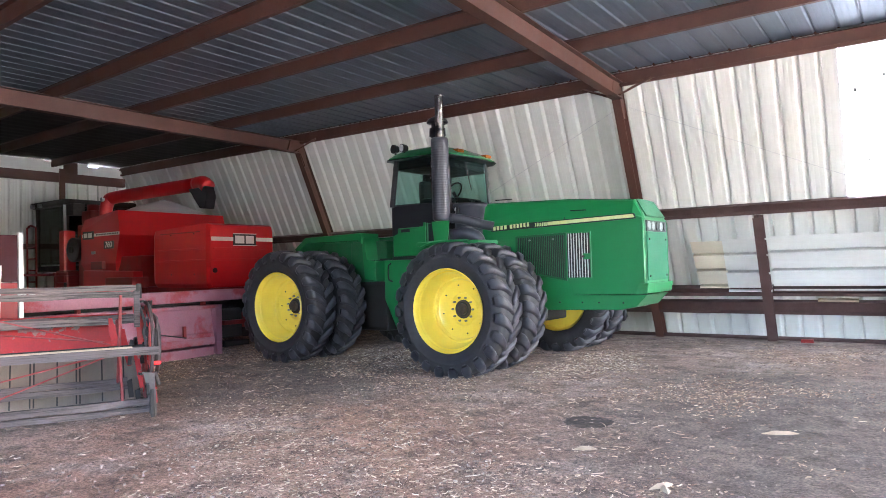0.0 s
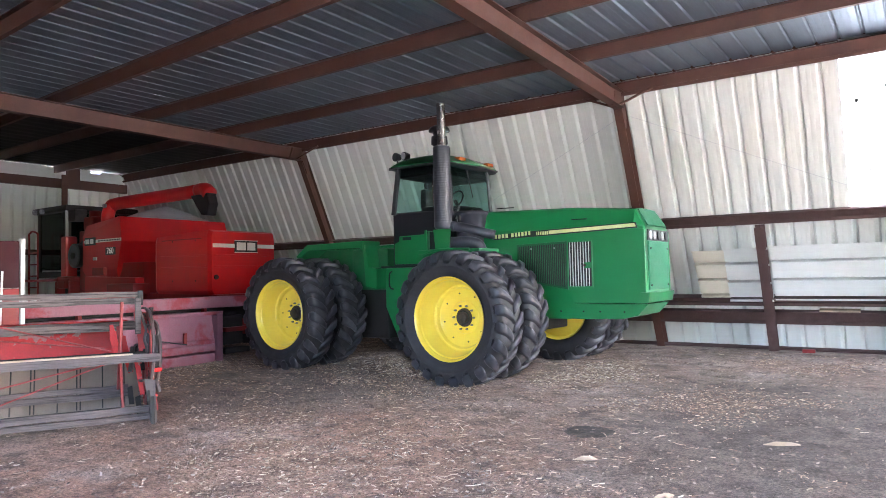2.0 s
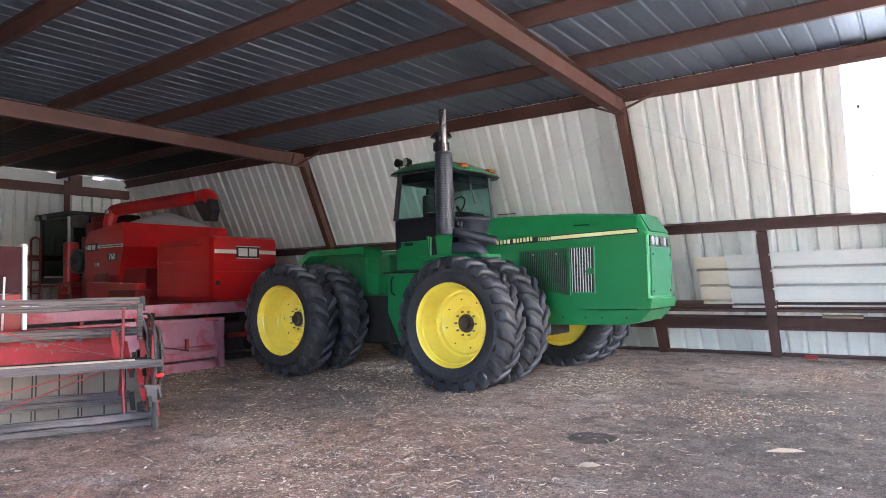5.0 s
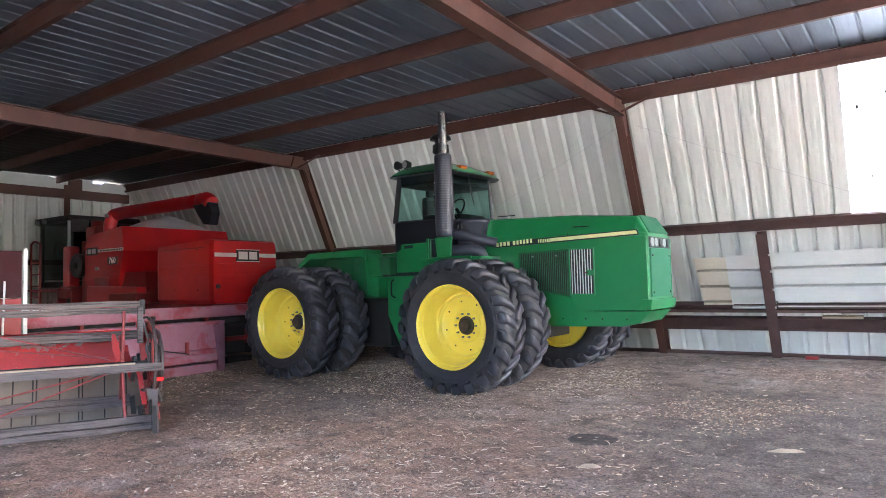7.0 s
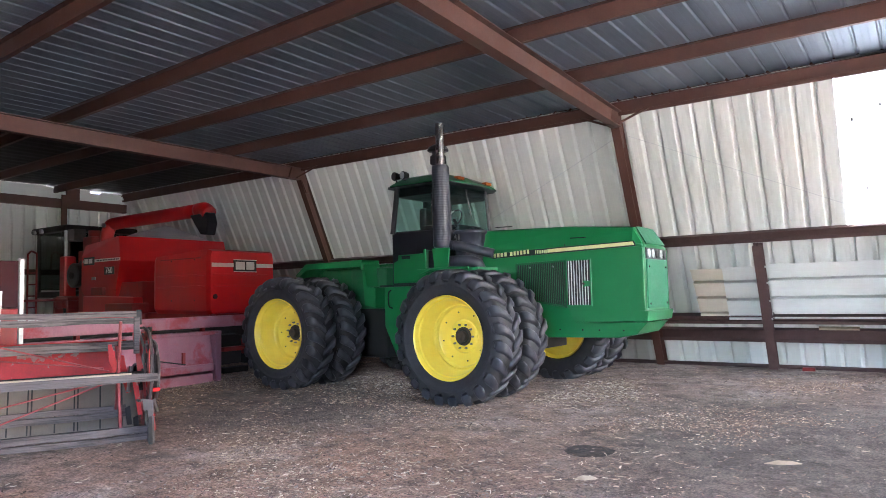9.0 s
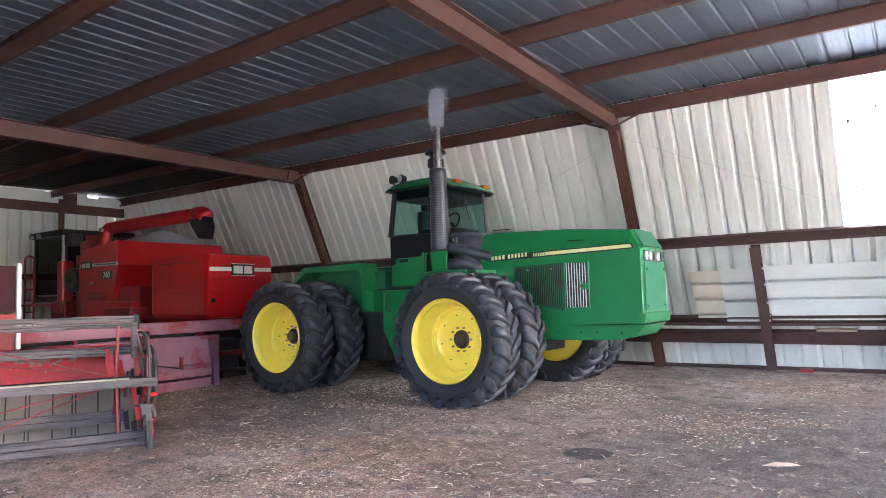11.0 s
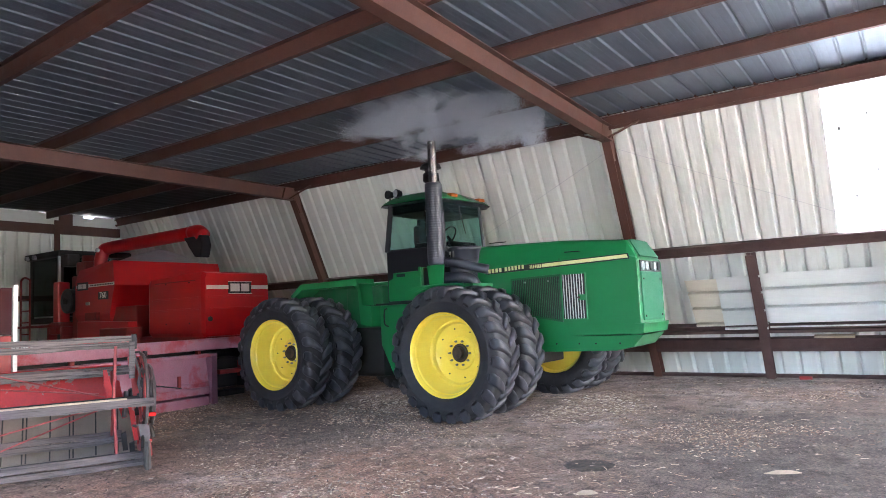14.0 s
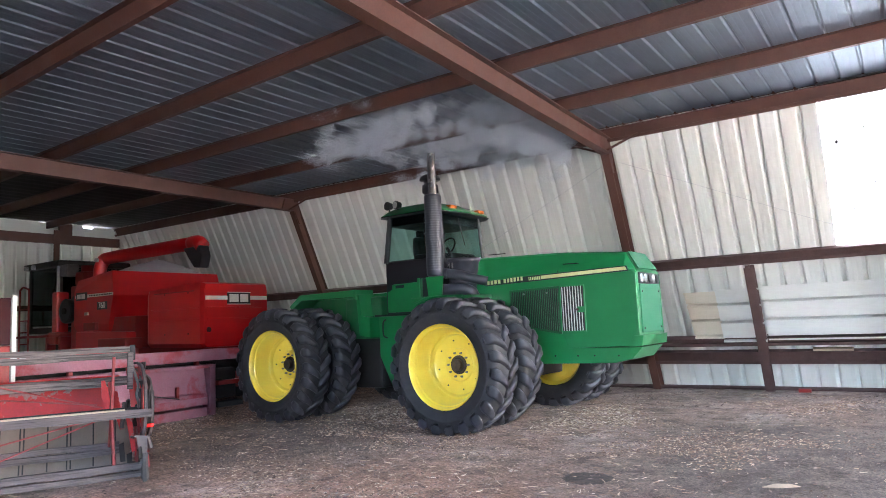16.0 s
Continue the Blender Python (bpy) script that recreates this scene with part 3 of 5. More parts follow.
def steel_frame(x, skew=0.0):
    f = thing("steel_frame", pose(x, 0, 0), "red-oxide rigid steel frame with leaning column and level rafter", "steel frame", "rigid frames of the shed", "structure")
    bm = bmesh.new()
    prism(bm, [(p, q + 4.305) for p, q in i_beam(0.29, 0.17)], "y", SOUTH + 0.2, 11.36)
    part("rafter", bm, BEAM, f).matrix_local = pose(0, 11.3, 0) @ pose(0.04 * (skew != 0), 0, 0, 0, 0, skew) @ pose(0, -11.3, 0)
    bm = bmesh.new()
    prism(bm, [(p, q - 0.23) for p, q in i_beam(0.22, 0.15)], "z", 0, 4.45 * SLOPE)
    col = part("column", bm, BEAM, f)
    col.matrix_local = pose(0, WALL_Y, 0, LEAN, 0, 0)
    bm = bmesh.new()
    prism(bm, [(11.0, 4.3), (11.4, 4.3), (11.55, 4.0), (11.62, 4.0), (11.5, 4.59), (11.1, 4.59)], "x", -0.06, 0.06)
    part("knee_plate", bm, BEAM, f)
    for s in (-1, 1):
        bm = bar([(s * 0.02, 11.2, 4.31), (s * 0.62, 11.36, 4.58)], 0.022, 6)
        part("flange_brace", bm, BEAM, f)
    return f


for x, skew in ((-12.2, 0.0), (-4.22, 2.6), (3.9, 2.6)):
    steel_frame(x, skew)

# low posts that hold the lower girts
for x, top in ((-2.2, 2.28), (-0.02, 2.28), (2.0, 2.28), (-6.4, 2.28)):
    p = thing("girt_post", pose(x, WALL_Y, 0, LEAN, 0, 0), "dark red-oxide steel post standing against the wall", "post", "posts along the wall", "structure")
    wall_box("web", -0.004, 0.004, -0.0, top, 0.165, 0.285, BEAM_DUSTY, p, 0.001)
    wall_box("front_flange", -0.075, 0.075, -0.02, top, 0.286, 0.296, BEAM_DUSTY, p, 0.002)
    wall_box("back_flange", -0.075, 0.075, 0.0, top, 0.153, 0.164, BEAM_DUSTY, p, 0.002)

# brace rods
for a, b in (((-4.1, 11.62, 4.2), (2.4, 12.9, 1.25)), ((-4.3, 11.62, 4.2), (-11.9, 12.9, 1.1))):
    tagged(part("brace_rod", bar([a, b], 0.003, 6), TARP), "thin steel brace rod crossing the wall", "brace rod", "wall brace rods", "structure")

# unseen south wall and lintel, added dark to shape daylight from the open side
GAP0, GAP1 = -3.2, 2.2
bm = boxed((WEST, SOUTH - 0.05, -0.05), (GAP0, SOUTH, ROOF - 0.01))
tagged(part("wall_south", bm, BEAM), "unseen dark wall added beside the open side to limit daylight", "wall", kind="structure")
tagged(part("wall_south_2", boxed((GAP1, SOUTH - 0.05, -0.05), (EAST, SOUTH, ROOF - 0.01)), BEAM), "unseen dark wall added beside the open side to limit daylight", "wall", kind="structure")
# unseen end wall, added to narrow the daylight coming from the east
tagged(part("wall_east", boxed((EAST, SOUTH, -0.05), (EAST + 0.05, 4.4, ROOF - 0.01)), BEAM), "unseen dark end wall added to limit daylight from the east", "wall", kind="structure")
tagged(part("trim", boxed((GAP0, SOUTH - 0.05, 4.35), (GAP1, SOUTH + 0.1, ROOF - 0.01), 0.005), BEAM), "unseen lintel beam added over the open side", "beam", kind="structure")

# stored sheets on the middle girt
def stored_sheet(x0, x1, z0, z1, material, label, off, rows=3, skew=0.0):
    t = thing("stored_sheet", pose(0, WALL_Y, 0, LEAN, 0, 0), label, "metal sheet", "sheets stored against the wall")
    h = (z1 - z0) * SLOPE
    line, step = [], h / rows
    for i in range(rows):
        a = z0 * SLOPE + i * step
        line += [(-off, a), (-off - 0.022, a + 0.004), (-off - 0.022, a + 0.032), (-off - 0.002, a + 0.04), (-off + 0.08, a + 0.042), (-off + 0.08, a + 0.076), (-off, a + 0.08)]
    line += [(-off, z1 * SLOPE - 0.04), (-off - 0.022, z1 * SLOPE - 0.034), (-off - 0.022, z1 * SLOPE)]
    bm = bmesh.new()
    prism(bm, line + [(p + 0.003, q) for p, q in line[::-1]], "x", x0, x1)
    for v in bm.verts:
        if v.co.x < x0 + 0.01:
            v.co.x += skew * (z1 * SLOPE - v.co.z)
    part("sheet", bm, material, t)
    return t


stored_sheet(-3.39, -2.82, 1.02, 1.87, SHEET_CREAM, "cream ribbed metal sheet stored on the girt", 0.13, 3, 0.06)
stored_sheet(-2.84, -2.12, 0.96, 1.90, SHEET_WHITE, "short white ribbed metal sheet stored on the girt", 0.155, 3)
stored_sheet(-2.10, 2.6, 0.97, 1.91, SHEET_WHITE, "long white ribbed metal sheet stored on the girt", 0.12, 3)
b = tagged(part("scrap_board", boxed((-0.3, -0.04, 0), (0.3, 0.04, 0.035), 0.006), WOOD_PALE), "short weathered board lying on the lower girt", "board")
b.matrix_world = pose(0, WALL_Y, 0, LEAN, 0, 0) @ pose(-1.15, -0.065, 0.755 * SLOPE)
b = tagged(part("red_block", boxed((-0.1, -0.05, -0.02), (0.1, 0.05, 0.06), 0.02), RED_DARK), "small dark red metal block on the floor", "metal block")
b.matrix_world = pose(-1.65, 13.28, 0.0, 0, 0, 4)


# ---- the tractor ----
tractor = thing("tractor", pose(-5.111, 9.508, 0, 0, 0, -1.22), "big green articulated tractor with dual wheels and yellow rims", "tractor")
AXLE, RAD = 0.885, 0.925


def mesh_of(name, bm, material, smooth=False):
    ob = part(name, bm, material, smooth=smooth)
    me = ob.data
    bpy.data.objects.remove(ob)
    return me


def tyre_mesh():
    prof = [(0.555, -0.19), (0.58, -0.215), (0.66, -0.245), (0.70, -0.247), (0.705, -0.252), (0.72, -0.252), (0.725, -0.249), (0.76, -0.25), (0.835, -0.235), (0.868, -0.2), (0.878, -0.1), (0.882, 0), (0.878, 0.1), (0.868, 0.2), (0.835, 0.235), (0.76, 0.25), (0.66, 0.245), (0.58, 0.215), (0.555, 0.19)]
    bm = bmesh.new()
    lathe(bm, prof, 64)
    return mesh_of("tyre", bm, RUBBER, True)


def tread_mesh(s):
    """One curved bar from the centre line out over the shoulder, swept back, on the side s."""
    secs = []
    for h, r0, r1, sw, wd in ((0.004, 0.86, 0.918, -0.01, 0.10), (0.07, 0.86, 0.925, 0.045, 0.115), (0.14, 0.858, 0.924, 0.095, 0.14), (0.20, 0.85, 0.915, 0.13, 0.165), (0.232, 0.83, 0.894, 0.15, 0.175), (0.250, 0.80, 0.862, 0.158, 0.165), (0.257, 0.765, 0.81, 0.162, 0.13), (0.250, 0.74, 0.752, 0.164, 0.07)):
        ring = []
        for da, r in ((-0.5, r0), (-0.43, r0 + 0.5 * (r1 - r0)), (-0.34, r0 + 0.88 * (r1 - r0)), (-0.24, r1), (0.26, r1 - 0.004), (0.37, r0 + 0.85 * (r1 - r0)), (0.45, r0 + 0.5 * (r1 - r0)), (0.5, r0)):
            ang = (sw + da * wd) / 0.9
            ring.append((r * math.cos(ang), s * h, r * math.sin(ang)))
        secs.append(ring)
    return mesh_of("tread_bar", loft(bmesh.new(), secs), TREAD, True)


def rim_mesh():
    # outside towards -y: flange, stepped barrel, dish
    prof = [(0.545, -0.19), (0.562, -0.205), (0.568, -0.225), (0.560, -0.232), (0.548, -0.222), (0.537, -0.20), (0.53, -0.15), (0.515, -0.135), (0.50, -0.06), (0.478, 0.03), (0.455, 0.085), (0.44, 0.098), (0.425, 0.096), (0.412, 0.112), (0.40, 0.142), (0.385, 0.152), (0.30, 0.172), (0.232, 0.188), (0.224, 0.182), (0.218, 0.17), (0.208, 0.166), (0.13, 0.166), (0.13, 0.2), (0.25, 0.215), (0.40, 0.17), (0.5, 0.1), (0.515, 0.12), (0.545, 0.19)]
    bm = bmesh.new()
    lathe(bm, prof, 96)
    me = mesh_of("rim", bm, YELLOW, True)
    me.set_sharp_from_angle(angle=radians(22))
    return me


TYRE, RIM, BARS = tyre_mesh(), rim_mesh(), (tread_mesh(-1), tread_mesh(1))
LUGS = 23
bm = bmesh.new()
lathe(bm, [(0.0, 0.09), (0.075, 0.09), (0.08, 0.1), (0.08, 0.15), (0.125, 0.155), (0.128, 0.17), (0.128, 0.21)], 24)
HUB_MESH = mesh_of("hub", bm, HUB)
bm = bmesh.new()
lathe(bm, [(0.0, -0.03), (0.014, -0.03), (0.016, -0.026), (0.016, 0.0)], 6)
lathe(bm, [(0.0, -0.045), (0.008, -0.045), (0.008, -0.03)], 6)
NUT_MESH = mesh_of("wheel_nut", bm, STEEL)
bm = bmesh.new()
lathe(bm, [(0.0, -0.004), (0.011, -0.004), (0.011, 0.004)], 10)
HOLE_MESH = mesh_of("rim_hole", bm, DECAL_BLACK)


def wheel(x, y, out, turn):
    """A wheel whose dish faces out (-1 towards -y)."""
    w = new("wheel")
    w.parent = tractor
    w.empty_display_size = 0.1
    w.matrix_local = pose(x, y, AXLE, 0, turn, 0 if out < 0 else 180)
    shared("tyre", TYRE, w)
    for k in range(2 * LUGS):
        shared("tread_bar", BARS[k % 2], w, pose(0, 0, 0, 0, 180 * k / LUGS, 0))
    shared("rim", RIM, w)
    shared("hub", HUB_MESH, w)
    for k in range(10):
        a = k * math.tau / 10
        shared("wheel_nut", NUT_MESH, w, pose(0.165 * math.cos(a), 0.165, 0.165 * math.sin(a)))
    for k in range(8):
        a = k * math.tau / 8 + 0.2
        shared("rim_hole", HOLE_MESH, w, pose(0.335 * math.cos(a), 0.160, 0.335 * math.sin(a), 0, 0, 0))
    return w


for i, x in enumerate((0.0, -3.4)):
    for j, y in enumerate((-1.9, -1.2, 1.2, 1.9)):
        wheel(x, y, -1 if y < 0 else 1, 11 * i + 23 * j)

# chassis
for x in (0.0, -3.4):
    part("axle", bar([(x, -1.75, AXLE), (x, 1.75, AXLE)], 0.1, 16), DARK_IRON, tractor)
    part("axle_housing", boxed((x - 0.3, -0.55, AXLE - 0.3), (x + 0.3, 0.55, AXLE + 0.3), 0.08), DARK_IRON, tractor)
part("front_frame", boxed((-1.6, -0.42, 0.62), (0.5, 0.42, 1.05), 0.03), DARK_IRON, tractor)
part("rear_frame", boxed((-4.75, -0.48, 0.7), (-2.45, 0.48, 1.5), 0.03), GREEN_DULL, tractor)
part("hinge", bar([(-2.05, 0, 0.45), (-2.05, 0, 1.45)], 0.16, 16), DARK_IRON, tractor)
part("hitch_plate", boxed((-5.0, -0.3, 0.45), (-4.6, 0.3, 0.95), 0.03), DARK_IRON, tractor)


part("transmission", boxed((-1.9, -0.55, 0.35), (-0.6, 0.55, 1.1), 0.06), DARK_IRON, tractor)
part("rear_belly", boxed((-4.5, -0.62, 0.4), (-2.35, 0.62, 1.25), 0.06), DARK_IRON, tractor)
part("drive_shaft", bar([(-2.5, 0, 0.6), (-1.6, 0, 0.6)], 0.09, 12), DARK_IRON, tractor)
for y in (-0.35, 0.35):
    part("steering_cylinder", bar([(-2.6, y * 1.2, 0.85), (-1.7, y, 0.8)], 0.05, 10), DARK_IRON, tractor)

# hood: bevelled body in sections from the cab to the nose
def hood_section(x, zb, zs, zt, w, wt):
    f = w - 0.14
    return [(x, -w + 0.012, zb), (x, -w, zb + 0.014), (x, -w, zs - 0.012), (x, -w + 0.006, zs + 0.008), (x, -wt - 0.012, zt - 0.02), (x, -wt + 0.014, zt + 0.004), (x, -wt * 0.5, zt + 0.025), (x, wt * 0.3, zt + 0.025), (x, wt - 0.154, zt + 0.004), (x, wt - 0.128, zt - 0.02), (x, f - 0.006, zs + 0.008), (x, f, zs - 0.012), (x, f, zb + 0.014), (x, f - 0.012, zb)]


hood = bmesh.new()
loft(hood, [hood_section(-0.45, 1.30, 2.13, 2.44, 0.55, 0.46), hood_section(1.0, 1.28, 2.14, 2.40, 0.555, 0.46), hood_section(1.97, 1.05, 2.10, 2.32, 0.55, 0.45), hood_section(2.10, 1.05, 2.06, 2.11, 0.545, 0.49), hood_section(2.13, 1.06, 2.04, 2.05, 0.53, 0.5)])
hood_ob = part("hood", hood, GREEN, tractor, "glossy green hood")
side = bmesh.new()
prism(side, [(1.005, 1.26), (1.10, 1.03), (2.095, 1.05), (2.135, 1.2), (2.13, 2.03), (2.05, 2.05), (1.005, 2.04)], "y", -0.566, -0.545, 0.006)
part("side_panel", side, GREEN, tractor)
side = bmesh.new()
prism(side, [(1.005, 1.26), (1.10, 1.03), (2.095, 1.05), (2.135, 1.2), (2.13, 2.03), (2.05, 2.05), (1.005, 2.04)], "y", 0.405, 0.426, 0.006)
part("side_panel", side, GREEN, tractor)
part("hood_seam", boxed((0.985, -0.5605, 2.05), (0.993, -0.552, 2.14)), DECAL_BLACK, tractor)
part("hood_handle", bar([(1.08, -0.535, 2.225), (1.08, -0.56, 2.225), (1.30, -0.56, 2.22), (1.30, -0.53, 2.22)], 0.008, 6), DARK_IRON, tractor)
# nose
nose = bmesh.new()
loft(nose, [[(1.99, -0.4, 2.318), (1.99, 0.27, 2.318), (1.99, 0.27, 2.335), (1.99, -0.4, 2.335)], [(2.125, -0.44, 2.085), (2.125, 0.31, 2.085), (2.14, 0.31, 2.095), (2.14, -0.44, 2.095)]])
part("nose_screen", nose, GREEN_MESH, tractor)
part("front_grille", boxed((2.125, -0.46, 1.22), (2.15, 0.33, 1.88), 0.008), GREEN_MESH, tractor, "dull green mesh front grille")
for y in (-0.4, 0.27):
    for z in (1.28, 1.78):
        part("bolt", bar([(2.15, y, z), (2.16, y, z)], 0.014, 8), DARK_IRON, tractor)
lampbox = part("headlight_bezel", boxed((2.12, -0.47, 1.885), (2.146, 0.34, 2.035), 0.006), BLACK, tractor)
for y in (-0.38, -0.23, -0.06, 0.09, 0.24):
    l = part("headlight", bar([(2.13, y, 1.96), (2.155, y, 1.96), (2.16, y, 1.96)], [0.062, 0.062, 0.045], 16), LENS if y not in (-0.06, 0.24) else BLACK, tractor)
bmp = bmesh.new()
prism(bmp, [(1.98, 1.03), (2.16, 1.05), (2.185, 1.19), (2.05, 1.19)], "y", -0.575, 0.435, 0.01)
part("bumper", bmp, GREEN, tractor, "bright green nose bumper")
bmp = bmesh.new()
prism(bmp, [(0.35, 0.80), (1.75, 0.82), (1.98, 0.87), (2.13, 1.03), (1.10, 1.02), (0.98, 1.28), (0.35, 1.34)], "y", -0.5, 0.37, 0.01)
part("lower_shroud", bmp, GREEN, tractor)
for x in (0.85, 1.2, 1.45, 1.8):
    for z in (0.92,):
        part("bolt", bar([(x, -0.5, z), (x, -0.51, z)], 0.012, 8), DARK_IRON, tractor)

# side screens
def screen_foot(x):
    return 1.40 - 0.14 * (x - 0.17) / 0.83


sf = bmesh.new()
prism(sf, [(0.17, screen_foot(0.17) - 0.03), (1.0, screen_foot(1.0) - 0.03), (1.0, 1.92), (0.17, 1.90)], "y", -0.562, -0.54, 0.004)
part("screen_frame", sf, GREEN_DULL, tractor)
sf = bmesh.new()
prism(sf, [(0.2, screen_foot(0.2)), (0.975, screen_foot(0.975)), (0.975, 1.89), (0.2, 1.87)], "y", -0.566, -0.5625)
part("screen_backing", sf, DECAL_BLACK, tractor)
for i in range(26):
    x = 0.21 + i * 0.03
    part("screen_bar", boxed((x, -0.574, screen_foot(x) + 0.002), (x + 0.008, -0.567, 1.87 + 0.02 * i / 26)), GREEN_DULL, tractor)
for x in (0.42, 0.8):
    part("latch", bar([(x, -0.567, 1.83), (x, -0.585, 1.83)], 0.014, 8), STEEL, tractor)
part("grille_backing", boxed((1.02, -0.571, 1.27), (1.37, -0.567, 1.90)), DECAL_BLACK, tractor)
for x0, x1, z0, z1 in ((1.005, 1.02, 1.26, 1.915), (1.37, 1.385, 1.26, 1.915)):
    part("grille_frame", boxed((x0, -0.582, z0), (x1, -0.567, z1), 0.002), GREEN, tractor)
for z in (1.262, 1.905):
    part("grille_frame", boxed((1.005, -0.582, z), (1.385, -0.567, z + 0.012), 0.002), GREEN, tractor)
for i in range(8):
    x = 1.04 + i * 0.041
    part("grille_slat", boxed((x, -0.580, 1.275), (x + 0.011, -0.574, 1.9), 0.002), DECAL_WHITE, tractor)
part("latch", bar([(1.28, -0.586, 1.57), (1.28, -0.61, 1.57)], 0.02, 10), CHROME, tractor)
part("latch_plate", boxed((1.27, -0.592, 1.53), (1.385, -0.5885, 1.61)), GREEN, tractor)

# stripe and lettering as plain bars
st = bmesh.new()
prism(st, [(-0.24, 1.99), (0.52, 2.01), (2.04, 2.055), (2.02, 2.13), (0.5, 2.095), (-0.24, 2.06)], "y", -0.5755, -0.5665)
part("stripe_border", st, DECAL_BLACK, tractor)
st = bmesh.new()
prism(st, [(0.72, 2.035), (2.02, 2.072), (2.0, 2.118), (0.72, 2.085)], "y", -0.5785, -0.576)
part("stripe", st, DECAL_YELLOW, tractor, "pale yellow stripe")
for i in range(7):
    x = 0.52 + i * 0.028
    part("stripe_tick", boxed((x, -0.5785, 2.03), (x + 0.012 + 0.0015 * i, -0.576, 2.08)), DECAL_YELLOW, tractor)
for i, (x, w) in enumerate(((-0.205, 0.05), (-0.145, 0.055), (-0.08, 0.055), (-0.015, 0.055), (0.085, 0.055), (0.15, 0.045), (0.205, 0.045), (0.26, 0.05), (0.32, 0.045), (0.38, 0.045))):
    z = 2.005 + i * 0.0033
    part("letter_bar", boxed((x + 0.004, -0.5785, z + 0.002), (x + w - 0.008, -0.576, z + 0.062)), DECAL_YELLOW, tractor)

# cab
CX0, CX1, CW = -2.05, -1.0, 0.8
cab_b = bmesh.new()
prism(cab_b, [(CX0, -CW), (CX1 - 0.1, -CW), (CX1 + 0.03, -CW + 0.25), (CX1 + 0.03, CW - 0.25), (CX1 - 0.1, CW), (CX0, CW)], "z", 1.55, 2.50, 0.02)
cab = part("cab_body", cab_b, BLACK, tractor, "black lower cab panels")
part("cab_floor", boxed((CX0 + 0.02, -CW + 0.03, 2.49), (CX1 - 0.1, CW - 0.03, 2.515)), BLACK, cab)


def pillar(a, b, w=0.035):
    return part("pillar", bar([a, b], w, 8), BLACK, cab)


foot = [(CX0 + 0.02, -CW), (CX1 - 0.12, -CW), (CX1, -CW + 0.22), (CX1, CW - 0.22), (CX1 - 0.12, CW), (CX0 + 0.02, CW)]
head = [(CX0 + 0.1, -CW + 0.05), (CX1 - 0.16, -CW + 0.05), (CX1 - 0.05, -CW + 0.25), (CX1 - 0.05, CW - 0.25), (CX1 - 0.16, CW - 0.05), (CX0 + 0.1, CW - 0.05)]
for i, (p, q) in enumerate(zip(foot, head)):
    pillar((*p, 2.48), (*q, 3.3), 0.045 if i in (0, 5) else 0.022)
for i in range(6):
    j = (i + 1) % 6
    gl = bmesh.new()
    vs = [gl.verts.new(v) for v in ((*foot[i], 2.5), (*foot[j], 2.5), (*head[j], 3.28), (*head[i], 3.28))]
    gl.faces.new(vs)
    pane = part("window_pane", gl, CAB_GLASS, cab)
    s = pane.modifiers.new("thick", "SOLIDIFY")
    s.thickness = 0.006
    pane.visible_shadow = False
roof_b = bmesh.new()
RX0, RX1 = -2.12, -0.86


def roof_ring(x0, x1, w, z, cut):
    return [(x0, -w + cut * 0.4, z), (x0 + cut * 0.4, -w, z), (x1 - cut, -w, z), (x1 - cut * 0.25, -w + cut * 0.8, z), (x1, 0, z), (x1 - cut * 0.25, w - cut * 0.8, z), (x1 - cut, w, z), (x0 + cut * 0.4, w, z), (x0, w - cut * 0.4, z)]


loft(roof_b, [roof_ring(RX0, RX1, 0.84, 3.255, 0.25), roof_ring(RX0 - 0.01, RX1 + 0.015, 0.86, 3.285, 0.25), roof_ring(RX0 + 0.05, RX1 - 0.06, 0.78, 3.345, 0.25), roof_ring(RX0 + 0.16, RX1 - 0.2, 0.66, 3.42, 0.22), roof_ring(RX0 + 0.3, RX1 - 0.35, 0.5, 3.465, 0.2)])
part("cab_roof", roof_b, GREEN, cab, "green cab roof")
part("roof_liner", boxed((RX0 + 0.1, -0.74, 3.10), (RX1 - 0.25, 0.74, 3.25), 0.03), BLACK, cab)
rim_b = bmesh.new()
loft(rim_b, [roof_ring(RX0 - 0.03, RX1 + 0.04, 0.885, 3.248, 0.27), roof_ring(RX0 - 0.03, RX1 + 0.04, 0.885, 3.264, 0.27)])
part("roof_trim", rim_b, BLACK, cab)
for x, y in ((-0.96, -0.35), (-0.97, 0.5)):
    part("amber_marker", boxed((x - 0.06, y - 0.09, 3.33), (x + 0.04, y + 0.09, 3.385), 0.012), AMBER, cab)
for x, y in ((-1.97, -0.80), (-1.80, -0.78)):
    lamp = part("work_light", bar([(x + 0.03, y + 0.08, 3.45), (x, y, 3.45), (x - 0.005, y - 0.02, 3.45)], [0.05, 0.075, 0.07], 16), BLACK, cab, "round black work light")
    part("lens", bar([(x - 0.005, y - 0.021, 3.45), (x - 0.007, y - 0.028, 3.45)], 0.06, 16), LENS if x > -1.9 else BLACK, lamp)
    part("bracket", bar([(x, y + 0.03, 3.45), (x, y + 0.06, 3.34)], 0.014, 6), BLACK, lamp)
ring = []
for k in range(25):
    a = k * math.tau / 24
    c = Matrix.Rotation(radians(-55), 4, "Y") @ Vector((0.19 * math.cos(a), 0.19 * math.sin(a), 0))
    ring.append(Vector((-1.38, 0.05, 2.74)) + c)
part("steering_wheel", bar(ring, 0.014, 8, False), BLACK, cab)
part("steering_column", bar([(-1.38, 0.05, 2.74), (-1.18, 0.05, 2.45)], 0.03, 8), BLACK, cab)
st = bmesh.new()
